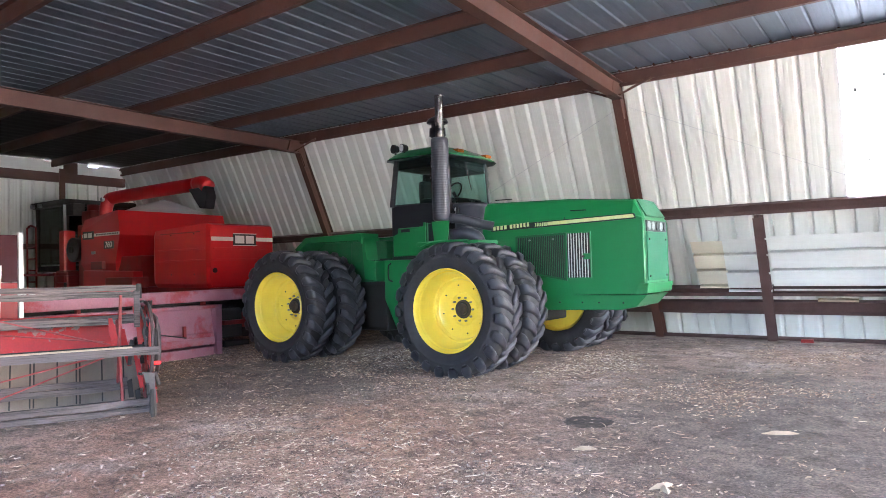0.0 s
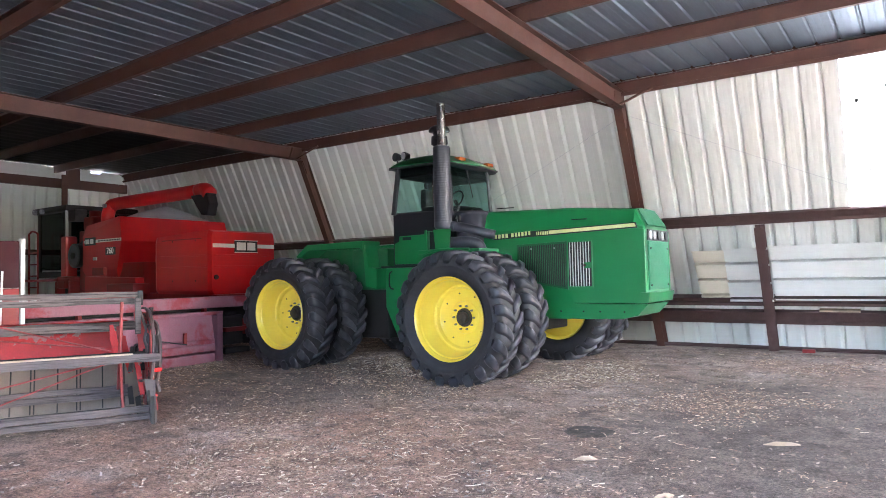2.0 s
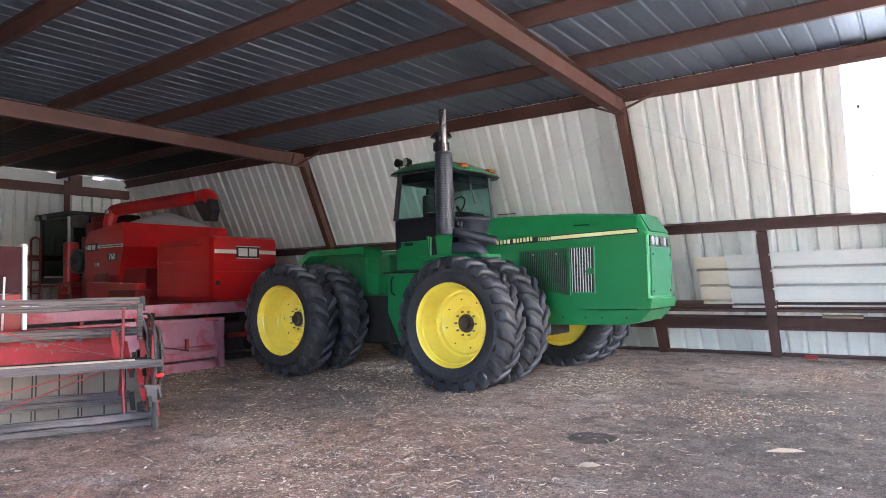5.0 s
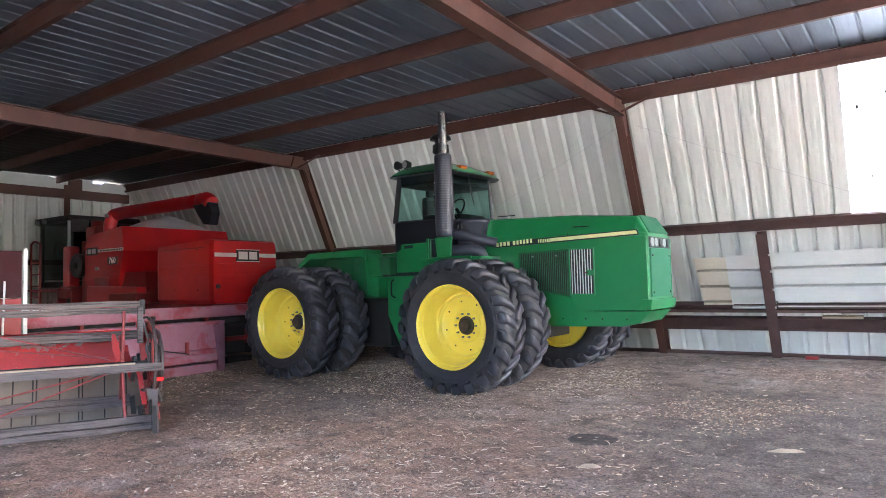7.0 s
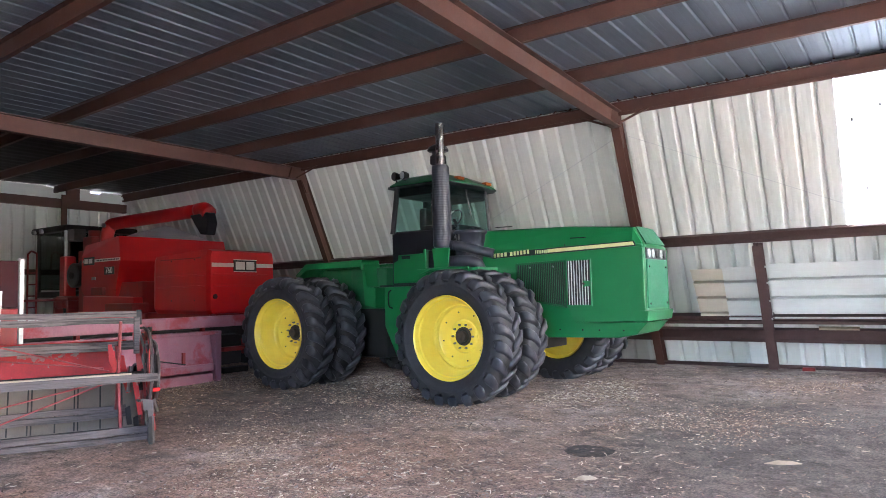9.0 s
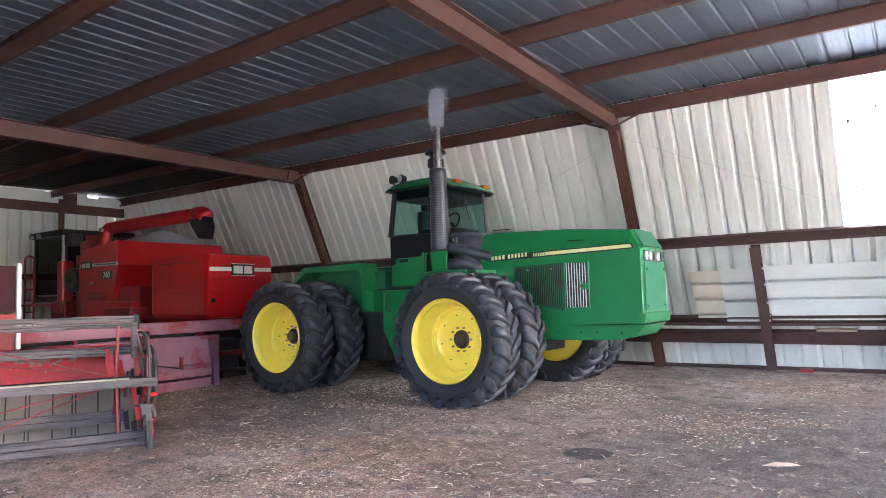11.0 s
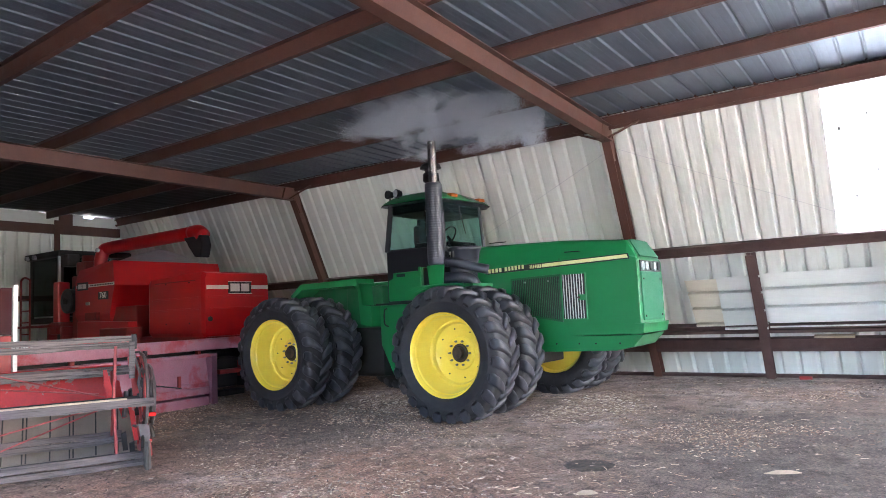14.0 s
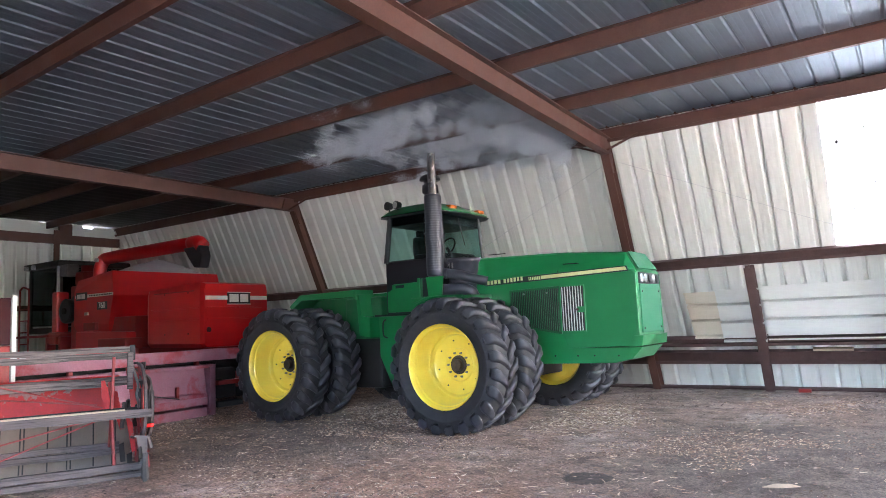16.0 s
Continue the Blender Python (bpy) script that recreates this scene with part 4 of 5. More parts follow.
box(st, (-1.95, -0.18, 2.5), (-1.6, 0.3, 2.66), 0.05)
box(st, (-2.0, -0.14, 2.6), (-1.86, 0.26, 2.98), 0.065)
box(st, (-1.98, -0.05, 2.95), (-1.89, 0.17, 3.1), 0.04)
part("seat", st, BLACK, cab)
part("dash", boxed((-1.2, -0.3, 2.45), (-1.06, 0.45, 2.62), 0.04), BLACK, cab)
part("wiper", bar([(-1.02, -0.1, 3.22), (-1.005, -0.05, 3.0), (-0.99, 0.03, 2.75)], 0.008, 5), BLACK, cab)
part("grab_rail", bar(arc([(-1.12, -0.86, 2.45), (-1.14, -0.88, 2.8), (-1.16, -0.86, 3.15)], 4), 0.012, 6), CHROME, cab)
part("mirror_arm", bar([(CX1, 0.78, 2.62), (CX1 + 0.22, 1.0, 2.64)], 0.01, 6), BLACK, cab)

# exhaust stack, precleaner, air cleaner
EX, EY = -0.93, -0.92
bm = bmesh.new()
lathe(bm, [(0.058, 3.9), (0.058, 4.15), (0.066, 4.15), (0.066, 3.62), (0.07, 3.6), (0.07, 3.46)], 40, "z")
stack = part("exhaust_pipe", bm, CHROME, tractor, "chromed exhaust stack")
stack.matrix_local = pose(EX, EY, 0)
bm = bmesh.new()
ribbed = [(0.07, 3.475), (0.12, 3.48), (0.135, 3.46)]
for i in range(30):
    z = 3.42 - i * 0.039
    ribbed += [(0.1362, z), (0.1378, z - 0.006), (0.1378, z - 0.014), (0.1362, z - 0.020)]
lathe(bm, ribbed + [(0.136, 2.22), (0.12, 2.19), (0.07, 2.18)], 40, "z")
sh = part("exhaust_shield", bm, PIPE_BLACK, tractor, "black perforated exhaust shield", smooth=True)
sh.matrix_local = pose(EX, EY, 0)
PX, PY = -1.16, -0.66
bm = bmesh.new()
lathe(bm, [(0.0, 3.9), (0.07, 3.89), (0.15, 3.85), (0.175, 3.80), (0.17, 3.785), (0.10, 3.78), (0.095, 3.72), (0.13, 3.70), (0.135, 3.58), (0.08, 3.54), (0.07, 3.5), (0.07, 2.3)], 24, "z")
pc = part("precleaner", bm, BLACK, tractor, "black mushroom air precleaner", smooth=True)
pc.matrix_local = pose(PX, PY, 0)
bm = bmesh.new()
lathe(bm, [(0.0, 2.46), (0.27, 2.46), (0.285, 2.44), (0.285, 2.40), (0.26, 2.385), (0.25, 2.0), (0.25, 1.75), (0.2, 1.7), (0, 1.7)], 28, "z")
ac = part("air_cleaner", bm, PIPE_BLACK, tractor, "dark round air cleaner canister", smooth=True)
ac.matrix_local = pose(-0.66, -0.5, 0)
for y, x in ((-0.735, -0.80), (-0.75, -0.72)):
    part("clamp_strip", boxed((x - 0.012, y - 0.012, 2.30), (x + 0.022, y - 0.004, 2.40), 0.002), CHROME, ac).matrix_local = pose(0.66, 0.5, 0)
for p, r in (([(-0.98, -0.85, 2.24), (-0.85, -0.84, 2.235), (-0.6, -0.78, 2.19), (-0.38, -0.68, 2.12), (-0.2, -0.57, 2.07)], 0.075), ([(-0.98, -0.86, 1.97), (-0.8, -0.85, 1.97), (-0.55, -0.82, 1.97), (-0.40, -0.76, 1.93), (-0.36, -0.72, 1.84), (-0.36, -0.68, 1.74)], 0.09)):
    part("intake_hose", bar(arc(p, 4), r, 16), PIPE_BLACK, tractor, smooth=True)
part("hose_clamp", bar([(-0.80, -0.83, 2.228), (-0.765, -0.82, 2.222)], 0.084, 18), PIPE_BLACK, tractor)
bk = bmesh.new()
prism(bk, [(-0.99, 2.17), (-0.66, 2.17), (-0.70, 1.86), (-0.95, 1.86)], "y", -1.10, -1.08, 0.004)
part("stack_bracket", bk, GREEN, tractor)
part("stack_bracket_side", boxed((-1.12, -1.08, 1.87), (-1.10, -0.74, 2.16), 0.004), GREEN_DULL, tractor)
# black board that stands in for the shade inside the bracket's opening
part("stack_bracket_gap", boxed((-1.095, -1.05, 1.88), (-0.7, -1.04, 2.15), 0.001), BLACK, tractor)
part("stack_bracket_edge", boxed((-1.16, -1.10, 1.86), (-1.12, -1.08, 2.17), 0.003), GREEN, tractor)
part("deck", boxed((-1.3, -1.1, 1.80), (-0.15, -0.5, 1.86), 0.01), GREEN, tractor)
part("deck_edge", bar(arc([(-1.2, -1.12, 1.78), (-1.0, -1.13, 1.84), (-0.7, -1.13, 1.86), (-0.3, -1.13, 1.85)], 4), 0.02, 8), GREEN, tractor)
part("engine_block", boxed((-0.9, -0.4, 1.0), (0.6, 0.4, 1.9), 0.05), DARK_IRON, tractor)

# fuel tank and steps between the wheels
bk = bmesh.new()
prism(bk, [(-1.98, 1.66), (-1.98, 2.0), (-1.86, 2.03), (-1.88, 2.12), (-1.24, 2.13), (-1.22, 1.66)], "y", -0.86, -0.35, 0.012)
part("battery_box", bk, GREEN, tractor)
part("vent_slot", boxed((-1.80, -0.864, 2.05), (-1.62, -0.859, 2.10), 0.0), BLACK, tractor)
bk = bmesh.new()
prism(bk, [(-2.2, 0.95), (-2.2, 1.60), (-1.1, 1.62), (-1.1, 0.45), (-1.95, 0.45)], "y", -0.84, -0.3, 0.015)
part("fuel_tank", bk, GREEN, tractor)
part("tank_step", boxed((-2.2, -0.95, 1.605), (-1.0, -0.5, 1.635), 0.004), DARK_IRON, tractor)
part("tank_handle", bar(arc([(-2.05, -0.85, 1.55), (-2.06, -0.9, 1.5), (-2.06, -0.9, 1.3), (-2.02, -0.85, 1.25)], 4), 0.012, 6), DARK_IRON, tractor)
bk = bmesh.new()
prism(bk, [(-2.2, 0.95), (-2.2, 1.60), (-1.1, 1.62), (-1.1, 0.45), (-1.95, 0.45)], "y", 0.3, 0.84, 0.015)
part("fuel_tank", bk, GREEN, tractor)

# rear fenders and rear body
for s in (-1, 1):
    bk = bmesh.new()
    prism(bk, [(-4.28, 1.86), (-4.0, 2.06), (-2.62, 2.08), (-2.62, 1.90), (-2.68, 1.97), (-3.96, 1.97), (-4.22, 1.80)], "y", min(s * 0.95, s * 0.5), max(s * 0.95, s * 0.5), 0.008)
    part("fender", bk, GREEN, tractor, "flat green rear fender")
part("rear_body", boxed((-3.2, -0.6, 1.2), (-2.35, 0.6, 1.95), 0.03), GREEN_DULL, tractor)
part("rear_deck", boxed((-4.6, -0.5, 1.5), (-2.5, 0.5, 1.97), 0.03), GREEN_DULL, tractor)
bk = bmesh.new()
prism(bk, [(-2.66, 2.0), (-2.6, 1.3), (-2.35, 1.26), (-2.35, 1.60), (-2.55, 1.62), (-2.6, 2.0)], "y", -0.9, -0.5, 0.01)
part("fender_support", bk, GREEN, tractor)
part("hydraulic_hose", bar(arc([(-2.4, -0.3, 1.5), (-2.2, -0.45, 1.35), (-2.0, -0.35, 1.2), (-1.8, -0.3, 1.3)], 5), 0.025, 8), BLACK, tractor)


# ---- the combine harvester ----
combine = thing("combine_harvester", pose(0, 0, 0), "red combine harvester parked along the wall, tank heaped and covered", "combine harvester")
YN = 8.4
# straw hood at the rear
sec = []
for x, z0, z1, y0 in ((-13.6, 1.20, 2.38, YN + 0.04), (-13.5, 1.18, 2.40, YN), (-11.72, 1.16, 2.48, YN), (-11.62, 1.17, 2.44, YN + 0.03)):
    y1 = 2 * (YN + 0.83) - y0
    sec.append([(x, y0 + 0.06, z0), (x, y0, z0 + 0.08), (x, y0, z1 - 0.12), (x, y0 + 0.03, z1), (x, y1 - 0.03, z1), (x, y1, z1 - 0.12), (x, y1, z0 + 0.45), (x, y1 - 0.3, z0)])
bm = bmesh.new()
loft(bm, sec)
bmesh.ops.bevel(bm, geom=[e for e in bm.edges if len(e.link_faces) == 2 and e.calc_face_angle() > 0.5], offset=0.02, segments=2, affect="EDGES")
straw_hood = part("straw_hood", bm, RED, combine, "bright red sheet-metal straw hood")
for z in (1.72, 1.95):
    part("pressed_ridge", boxed((-13.45, YN - 0.012, z), (-11.75, YN + 0.01, z + 0.03), 0.006), RED, straw_hood)
    part("pressed_ridge", boxed((-11.63, YN + 0.1, z), (-11.605, YN + 1.5, z + 0.03), 0.006), RED, straw_hood)
part("white_band", boxed((-11.618, YN + 0.05, 2.12), (-11.606, YN + 1.62, 2.20)), DECAL_WHITE, straw_hood)
badge = part("badge_plate", boxed((-11.62, YN + 0.58, 2.03), (-11.598, YN + 1.16, 2.27), 0.003), DECAL_BLACK, straw_hood)
part("badge_border", boxed((-11.6, YN + 0.57, 2.265), (-11.594, YN + 1.17, 2.28)), DECAL_WHITE, badge)
part("badge_border", boxed((-11.6, YN + 0.57, 2.02), (-11.594, YN + 1.17, 2.035)), DECAL_WHITE, badge)
for y0, y1 in ((0.62, 0.85), (0.89, 1.10)):
    part("badge_mark", boxed((-11.597, YN + y0, 2.07), (-11.592, YN + y1, 2.232)), DECAL_WHITE, badge)
bm = bmesh.new()
prism(bm, [(YN + 1.05, 1.42), (YN + 1.3, 1.42), (YN + 1.22, 1.72)], "x", -11.61, -11.57, 0.004)
part("slow_vehicle_sign", bm, RED, combine, "orange-red triangle sign")
for x, z in ((-12.9, 1.45), (-12.1, 1.45), (-12.9, 2.28), (-12.1, 2.28)):
    part("bolt", bar([(x, YN - 0.004, z), (x, YN - 0.014, z)], 0.016, 8), DARK_IRON, straw_hood)
part("hood_hinge", boxed((-13.3, YN - 0.01, 2.30), (-11.9, YN + 0.005, 2.325), 0.004), RED_DARK, straw_hood)
part("rear_hitch", boxed((-11.95, YN + 0.55, 0.7), (-11.55, YN + 1.0, 0.95), 0.03), DARK_IRON, combine)
part("tail_light", bar([(-11.61, YN + 0.12, 1.52), (-11.585, YN + 0.12, 1.52)], 0.05, 12), DARK_IRON, combine)
bm = bmesh.new()
prism(bm, [(-14.98, 1.2), (-13.5, 1.2), (-13.5, 2.36), (-14.88, 2.36)], "y", YN + 0.84, YN + 1.55, 0.02)
part("side_housing", bm, RED, combine)
# chaffer shoe, frame and rear axle below
part("sieve_box", boxed((-14.5, YN + 0.2, 0.75), (-11.9, YN + 1.45, 1.2), 0.03), RED_DARK, combine)
part("chassis", boxed((-17.8, YN + 0.35, 0.62), (-12.0, YN + 1.6, 0.9), 0.03), DARK_IRON, combine)
part("body_side", boxed((-17.0, YN + 0.12, 0.95), (-14.2, YN + 1.8, 1.9), 0.03), RED_DARK, combine)
bm = bmesh.new()
prism(bm, [(-16.3, 1.05), (-14.55, 1.0), (-14.1, 1.25), (-14.15, 1.55), (-16.3, 1.6)], "y", YN - 0.12, YN + 0.1, 0.02)
part("belt_guard", bm, RED, combine, "red belt guard")
part("shelf", boxed((-15.0, YN - 0.3, 1.18), (-13.9, YN + 0.1, 1.42), 0.03), RED_DARK, combine)
# grain tank
bm = bmesh.new()
loft(bm, [[(-16.5, YN + 0.15, 1.35), (-15.3, YN + 0.15, 1.35), (-15.3, 11.2, 1.35), (-16.5, 11.2, 1.35)], [(-16.62, YN, 1.75), (-15.08, YN, 1.75), (-15.08, 11.3, 1.75), (-16.62, 11.3, 1.75)], [(-16.62, YN, 2.55), (-14.9, YN, 2.4), (-14.9, 11.35, 2.4), (-16.62, 11.35, 2.55)], [(-16.55, YN + 0.06, 2.83), (-15.02, YN + 0.03, 2.97), (-15.02, 11.3, 2.97), (-16.55, 11.3, 2.88)]])
bmesh.ops.bevel(bm, geom=[e for e in bm.edges if len(e.link_faces) == 2 and e.calc_face_angle() > 0.6], offset=0.02, segments=2, affect="EDGES")
tank = part("grain_tank", bm, RED, combine, "red grain tank")
band = part("white_band", boxed((-16.55, YN - 0.012, 2.40), (-14.9, YN - 0.002, 2.47)), DECAL_WHITE, tank)
part("badge_plate", boxed((-16.5, YN - 0.018, 2.34), (-16.0, YN - 0.0125, 2.53)), DECAL_BLACK, tank)
for x in (-16.45, -16.25):
    part("badge_mark", boxed((x, YN - 0.023, 2.38), (x + 0.16, YN - 0.0185, 2.49)), DECAL_WHITE, tank)
for i in range(14):
    part("letter_bar", boxed((-15.9 + i * 0.07, YN - 0.0165, 2.42), (-15.86 + i * 0.07, YN - 0.0125, 2.45)), DARK_IRON, band)
plate = part("number_plate", boxed((-15.56, YN - 0.016, 2.09), (-15.14, YN - 0.002, 2.27), 0.002), DECAL_BLACK, tank)
curve = bpy.data.curves.new("number", "FONT")
curve.body, curve.size, curve.extrude, curve.align_x, curve.align_y = "760", 0.2, 0.003, "CENTER", "CENTER"
tmp = new("number", curve)
dg = bpy.context.evaluated_depsgraph_get()
num_me = bpy.data.meshes.new_from_object(tmp.evaluated_get(dg))
bpy.data.objects.remove(tmp)
num_me.materials.clear()
num_me.materials.append(DECAL_WHITE)
num = shared("number", num_me, plate, pose(-15.35, YN - 0.02, 2.18, 90, 0, 0))
part("latch", boxed((-16.1, YN - 0.03, 1.98), (-15.95, YN - 0.002, 2.05), 0.005), STEEL, tank)
bm = bmesh.new()
rows, cols = 8, 16
grid = []
for i in range(rows + 1):
    r = i / rows
    grid.append([bm.verts.new((-15.62 + 0.58 * r * math.copysign(abs(math.cos(k * math.tau / cols)) ** 0.6, math.cos(k * math.tau / cols)), 10.0 + 1.25 * r * math.copysign(abs(math.sin(k * math.tau / cols)) ** 0.6, math.sin(k * math.tau / cols)), 2.93 + 0.42 * (1 - r) ** 0.8 + 0.015 * math.sin(k * 2.1 + i))) for k in range(cols)])
for i in range(rows):
    for k in range(cols):
        bm.faces.new((grid[i][k], grid[i][(k + 1) % cols], grid[i + 1][(k + 1) % cols], grid[i + 1][k]))
bmesh.ops.remove_doubles(bm, verts=bm.verts, dist=0.001)
part("tank_cover", bm, TARP, combine, "grey tarpaulin peaked over the grain tank", smooth=True)
# unloading auger folded back along the tank
part("unloading_auger", bar(arc([(-16.12, 8.75, 2.7), (-16.12, 8.75, 3.05), (-16.07, 8.8, 3.28), (-15.9, 8.85, 3.35), (-14.5, 8.92, 3.38), (-12.8, 9.0, 3.41)], 5), 0.15, 20), RED, combine, "red unloading auger tube", smooth=True)
sp = bmesh.new()
tube(sp, arc([(-12.85, 9.0, 3.41), (-12.6, 9.0, 3.41), (-12.45, 9.0, 3.31)], 4), 0.16, 16)
part("auger_elbow", sp, RED, combine, smooth=True)
sp = bmesh.new()
prism(sp, [(-13.0, 3.31), (-12.4, 3.33), (-12.32, 3.1), (-12.4, 2.84), (-12.6, 2.86), (-12.8, 3.1)], "y", 8.88, 9.12, 0.03)
part("rubber_spout", sp, BLACK, combine, "black rubber spout")
part("auger_lamp", bar([(-16.05, 8.66, 3.3), (-16.05, 8.6, 3.3)], 0.05, 12), LENS, combine)
# engine and cab
part("engine_cover", boxed((-17.3, YN + 0.25, 1.9), (-16.65, 10.4, 2.75), 0.04), RED_DARK, combine)
part("air_stack", bar([(-16.95, 8.9, 2.7), (-16.95, 8.9, 3.25)], 0.16, 16), RED_DARK, combine, smooth=True)
part("rotary_screen", bar([(-16.85, YN + 0.24, 2.2), (-16.85, YN + 0.16, 2.2)], 0.32, 24), BLACK, combine)
part("clean_grain_elevator", boxed((-17.62, YN - 0.05, 1.5), (-17.36, YN + 0.25, 2.62), 0.05), RED, combine)
part("elevator_boot", boxed((-17.72, YN - 0.1, 1.32), (-17.28, YN + 0.3, 1.62), 0.05), RED_DARK, combine)
part("fan_drum", bar([(-17.0, YN + 0.1, 2.12), (-17.0, YN - 0.02, 2.12), (-17.0, YN - 0.03, 2.12)], [0.3, 0.3, 0.25], 28), BLACK, combine, "black round fan housing")
part("fan_hub", bar([(-17.0, YN - 0.03, 2.12), (-17.0, YN - 0.07, 2.12)], 0.08, 14), DARK_IRON, combine)
part("cab_post", boxed((-17.66, YN + 0.08, 1.78), (-17.60, YN + 0.14, 3.3), 0.01), TARP, combine, "pale grey cab corner post")
for x in (-17.8, -17.15):
    part("foot_frame", boxed((x, YN - 0.1, 0.9), (x + 0.1, YN + 0.3, 1.5), 0.02), RED_DARK, combine)
part("foot_top", boxed((-17.8, YN - 0.12, 1.5), (-17.05, YN + 0.3, 1.58), 0.02), RED_DARK, combine)
part("foot_shield", boxed((-17.7, YN + 0.1, 0.5), (-17.1, YN + 0.2, 1.5), 0.01), DARK_IRON, combine)
part("side_step", boxed((-16.9, YN - 0.25, 0.75), (-15.2, YN + 0.05, 0.82), 0.01), RED_DARK, combine)
part("tool_box", boxed((-16.0, YN - 0.1, 1.62), (-15.5, YN - 0.005, 1.8), 0.01), RED_DARK, combine)
part("air_duct", boxed((-17.2, YN + 0.3, 2.75), (-16.75, YN + 0.9, 3.1), 0.05), RED_DARK, combine)
ccab = part("cab_floor", boxed((-19.3, YN + 0.15, 1.6), (-17.65, 10.3, 1.75), 0.02), DARK_IRON, combine)
part("cab_roof", boxed((-19.4, YN + 0.05, 3.28), (-17.55, 10.4, 3.44), 0.06), DARK_IRON, ccab)
for x in (-19.25, -17.7):
    for y in (YN + 0.2, 10.2):
        part("pillar", boxed((x - 0.04, y - 0.04, 1.74), (x + 0.04, y + 0.04, 3.29), 0.01), DARK_IRON if x < -18 else TIN_GREY, ccab)
for a, b in (((-19.22, YN + 0.195, 1.8), (-17.73, YN + 0.205, 3.27)), ((-19.22, 10.195, 1.8), (-17.73, 10.205, 3.27)), ((-17.705, YN + 0.23, 1.8), (-17.695, 10.17, 3.27)), ((-19.255, YN + 0.23, 1.8), (-19.245, 10.17, 3.27))):
    part("window_pane", boxed(a, b), DARK_GLASS, ccab).visible_shadow = False
part("seat", boxed((-18.7, 9.0, 1.76), (-18.2, 9.6, 2.5), 0.08), BLACK, ccab)
part("vent_box", boxed((-17.55, YN + 0.1, 3.0), (-17.2, YN + 0.4, 3.3), 0.02), TIN_GREY, combine)
for x in (-19.15, -18.75):
    part("cab_lamp", bar([(x, YN + 0.06, 3.33), (x, YN - 0.02, 3.33)], 0.06, 12), LENS, ccab)
for x in (-19.2, -18.7):
    part("ladder_rail", bar([(x, YN - 0.1, 0.6), (x, YN - 0.1, 2.75)], 0.025, 8), RED_DARK, combine)
for i in range(6):
    part("ladder_rung", bar([(-19.2, YN - 0.1, 0.75 + i * 0.3), (-18.7, YN - 0.1, 0.75 + i * 0.3)], 0.02, 6), RED_DARK, combine)
part("hand_rail", bar(arc([(-19.2, YN - 0.1, 2.75), (-19.0, YN - 0.1, 2.82), (-18.7, YN - 0.1, 2.75)], 3), 0.025, 8), RED_DARK, combine)
part("platform", boxed((-19.3, YN - 0.15, 1.5), (-17.6, YN + 0.2, 1.56), 0.01), RED_DARK, combine)


def plain_wheel(parent, x, y, r, w):
    wh = new("wheel")
    wh.parent = parent
    wh.matrix_local = pose(x, y, r - 0.012)
    bm = bmesh.new()
    lathe(bm, [(r * 0.55, -w * 0.42), (r * 0.8, -w * 0.5), (r * 0.95, -w * 0.42), (r, -w * 0.2), (r, w * 0.2), (r * 0.95, w * 0.42), (r * 0.8, w * 0.5), (r * 0.55, w * 0.42)], 36)
    part("tyre", bm, RUBBER, wh)
    bm = bmesh.new()
    lathe(bm, [(r * 0.56, -w * 0.44), (r * 0.5, -w * 0.3), (r * 0.45, 0), (r * 0.15, -w * 0.1), (0.0, -w * 0.12)], 28)
    part("rim", bm, DECAL_WHITE if r > 0.7 else RED_DARK, wh)


for y in (9.0, 10.6):
    plain_wheel(combine, -17.4, y, 0.86, 0.6)
for y in (8.75, 10.2):
    plain_wheel(combine, -12.7, y, 0.52, 0.32)

# ---- faded header standing behind the tractor ----
pink = thing("grain_header", pose(-10.4, 0, 0), "faded pink-red grain header resting on the floor", "harvester header")
part("top_beam", boxed((-0.22, 2.6, 0.965), (0.0, 8.4, 1.165), 0.012), RED_FADED, pink)
part("shelf_rail", boxed((-0.2, 2.6, 0.84), (0.05, 7.74, 0.90), 0.008), RED_FADED, pink)
bm = bmesh.new()
prism(bm, [(-0.10, 0.84), (-0.02, 0.42), (0.0, 0.40), (0.0, 0.30), (-0.04, 0.30), (-0.14, 0.84)], "y", 2.6, 7.7, 0.004)
part("back_sheet", bm, RED_FADED, pink)
part("lower_beam", boxed((-0.2, 2.6, 0.20), (0.03, 7.59, 0.33), 0.01), RED_FADED, pink)
part("skid", boxed((-0.3, 2.6, -0.01), (0.01, 7.59, 0.16), 0.01), RED_FADED, pink)
part("end_post", boxed((-0.15, 7.60, -0.015), (0.07, 7.72, 0.86), 0.008), RED_FADED, pink)
for y in (4.0, 5.2, 6.25, 7.4):
    part("stand_off", boxed((-0.12, y, 0.89), (-0.04, y + 0.06, 0.97), 0.004), RED_DARK, pink)
part("tie_rod", bar([(0.03, 6.2, 0.52), (0.05, 7.0, 0.36)], 0.012, 6), DARK_IRON, pink)
part("hook", boxed((0.0, 6.96, 0.36), (0.03, 7.02, 0.56), 0.006), RED_DARK, pink)
part("dark_trough", boxed((-0.9, 2.6, 0.25), (-0.22, 8.4, 0.8), 0.05), DARK_IRON, pink)
part("cross_strut", boxed((-0.3, 7.9, 0.5), (-0.1, 8.45, 0.58), 0.01), RED_DARK, pink)
part("cross_strut", boxed((-0.3, 7.9, 0.1), (-0.1, 8.45, 0.2), 0.01), DARK_IRON, pink)
part("auger_tube", bar([(-0.5, 2.6, 0.92), (-0.5, 8.4, 0.92)], 0.14, 16), DARK_IRON, pink)

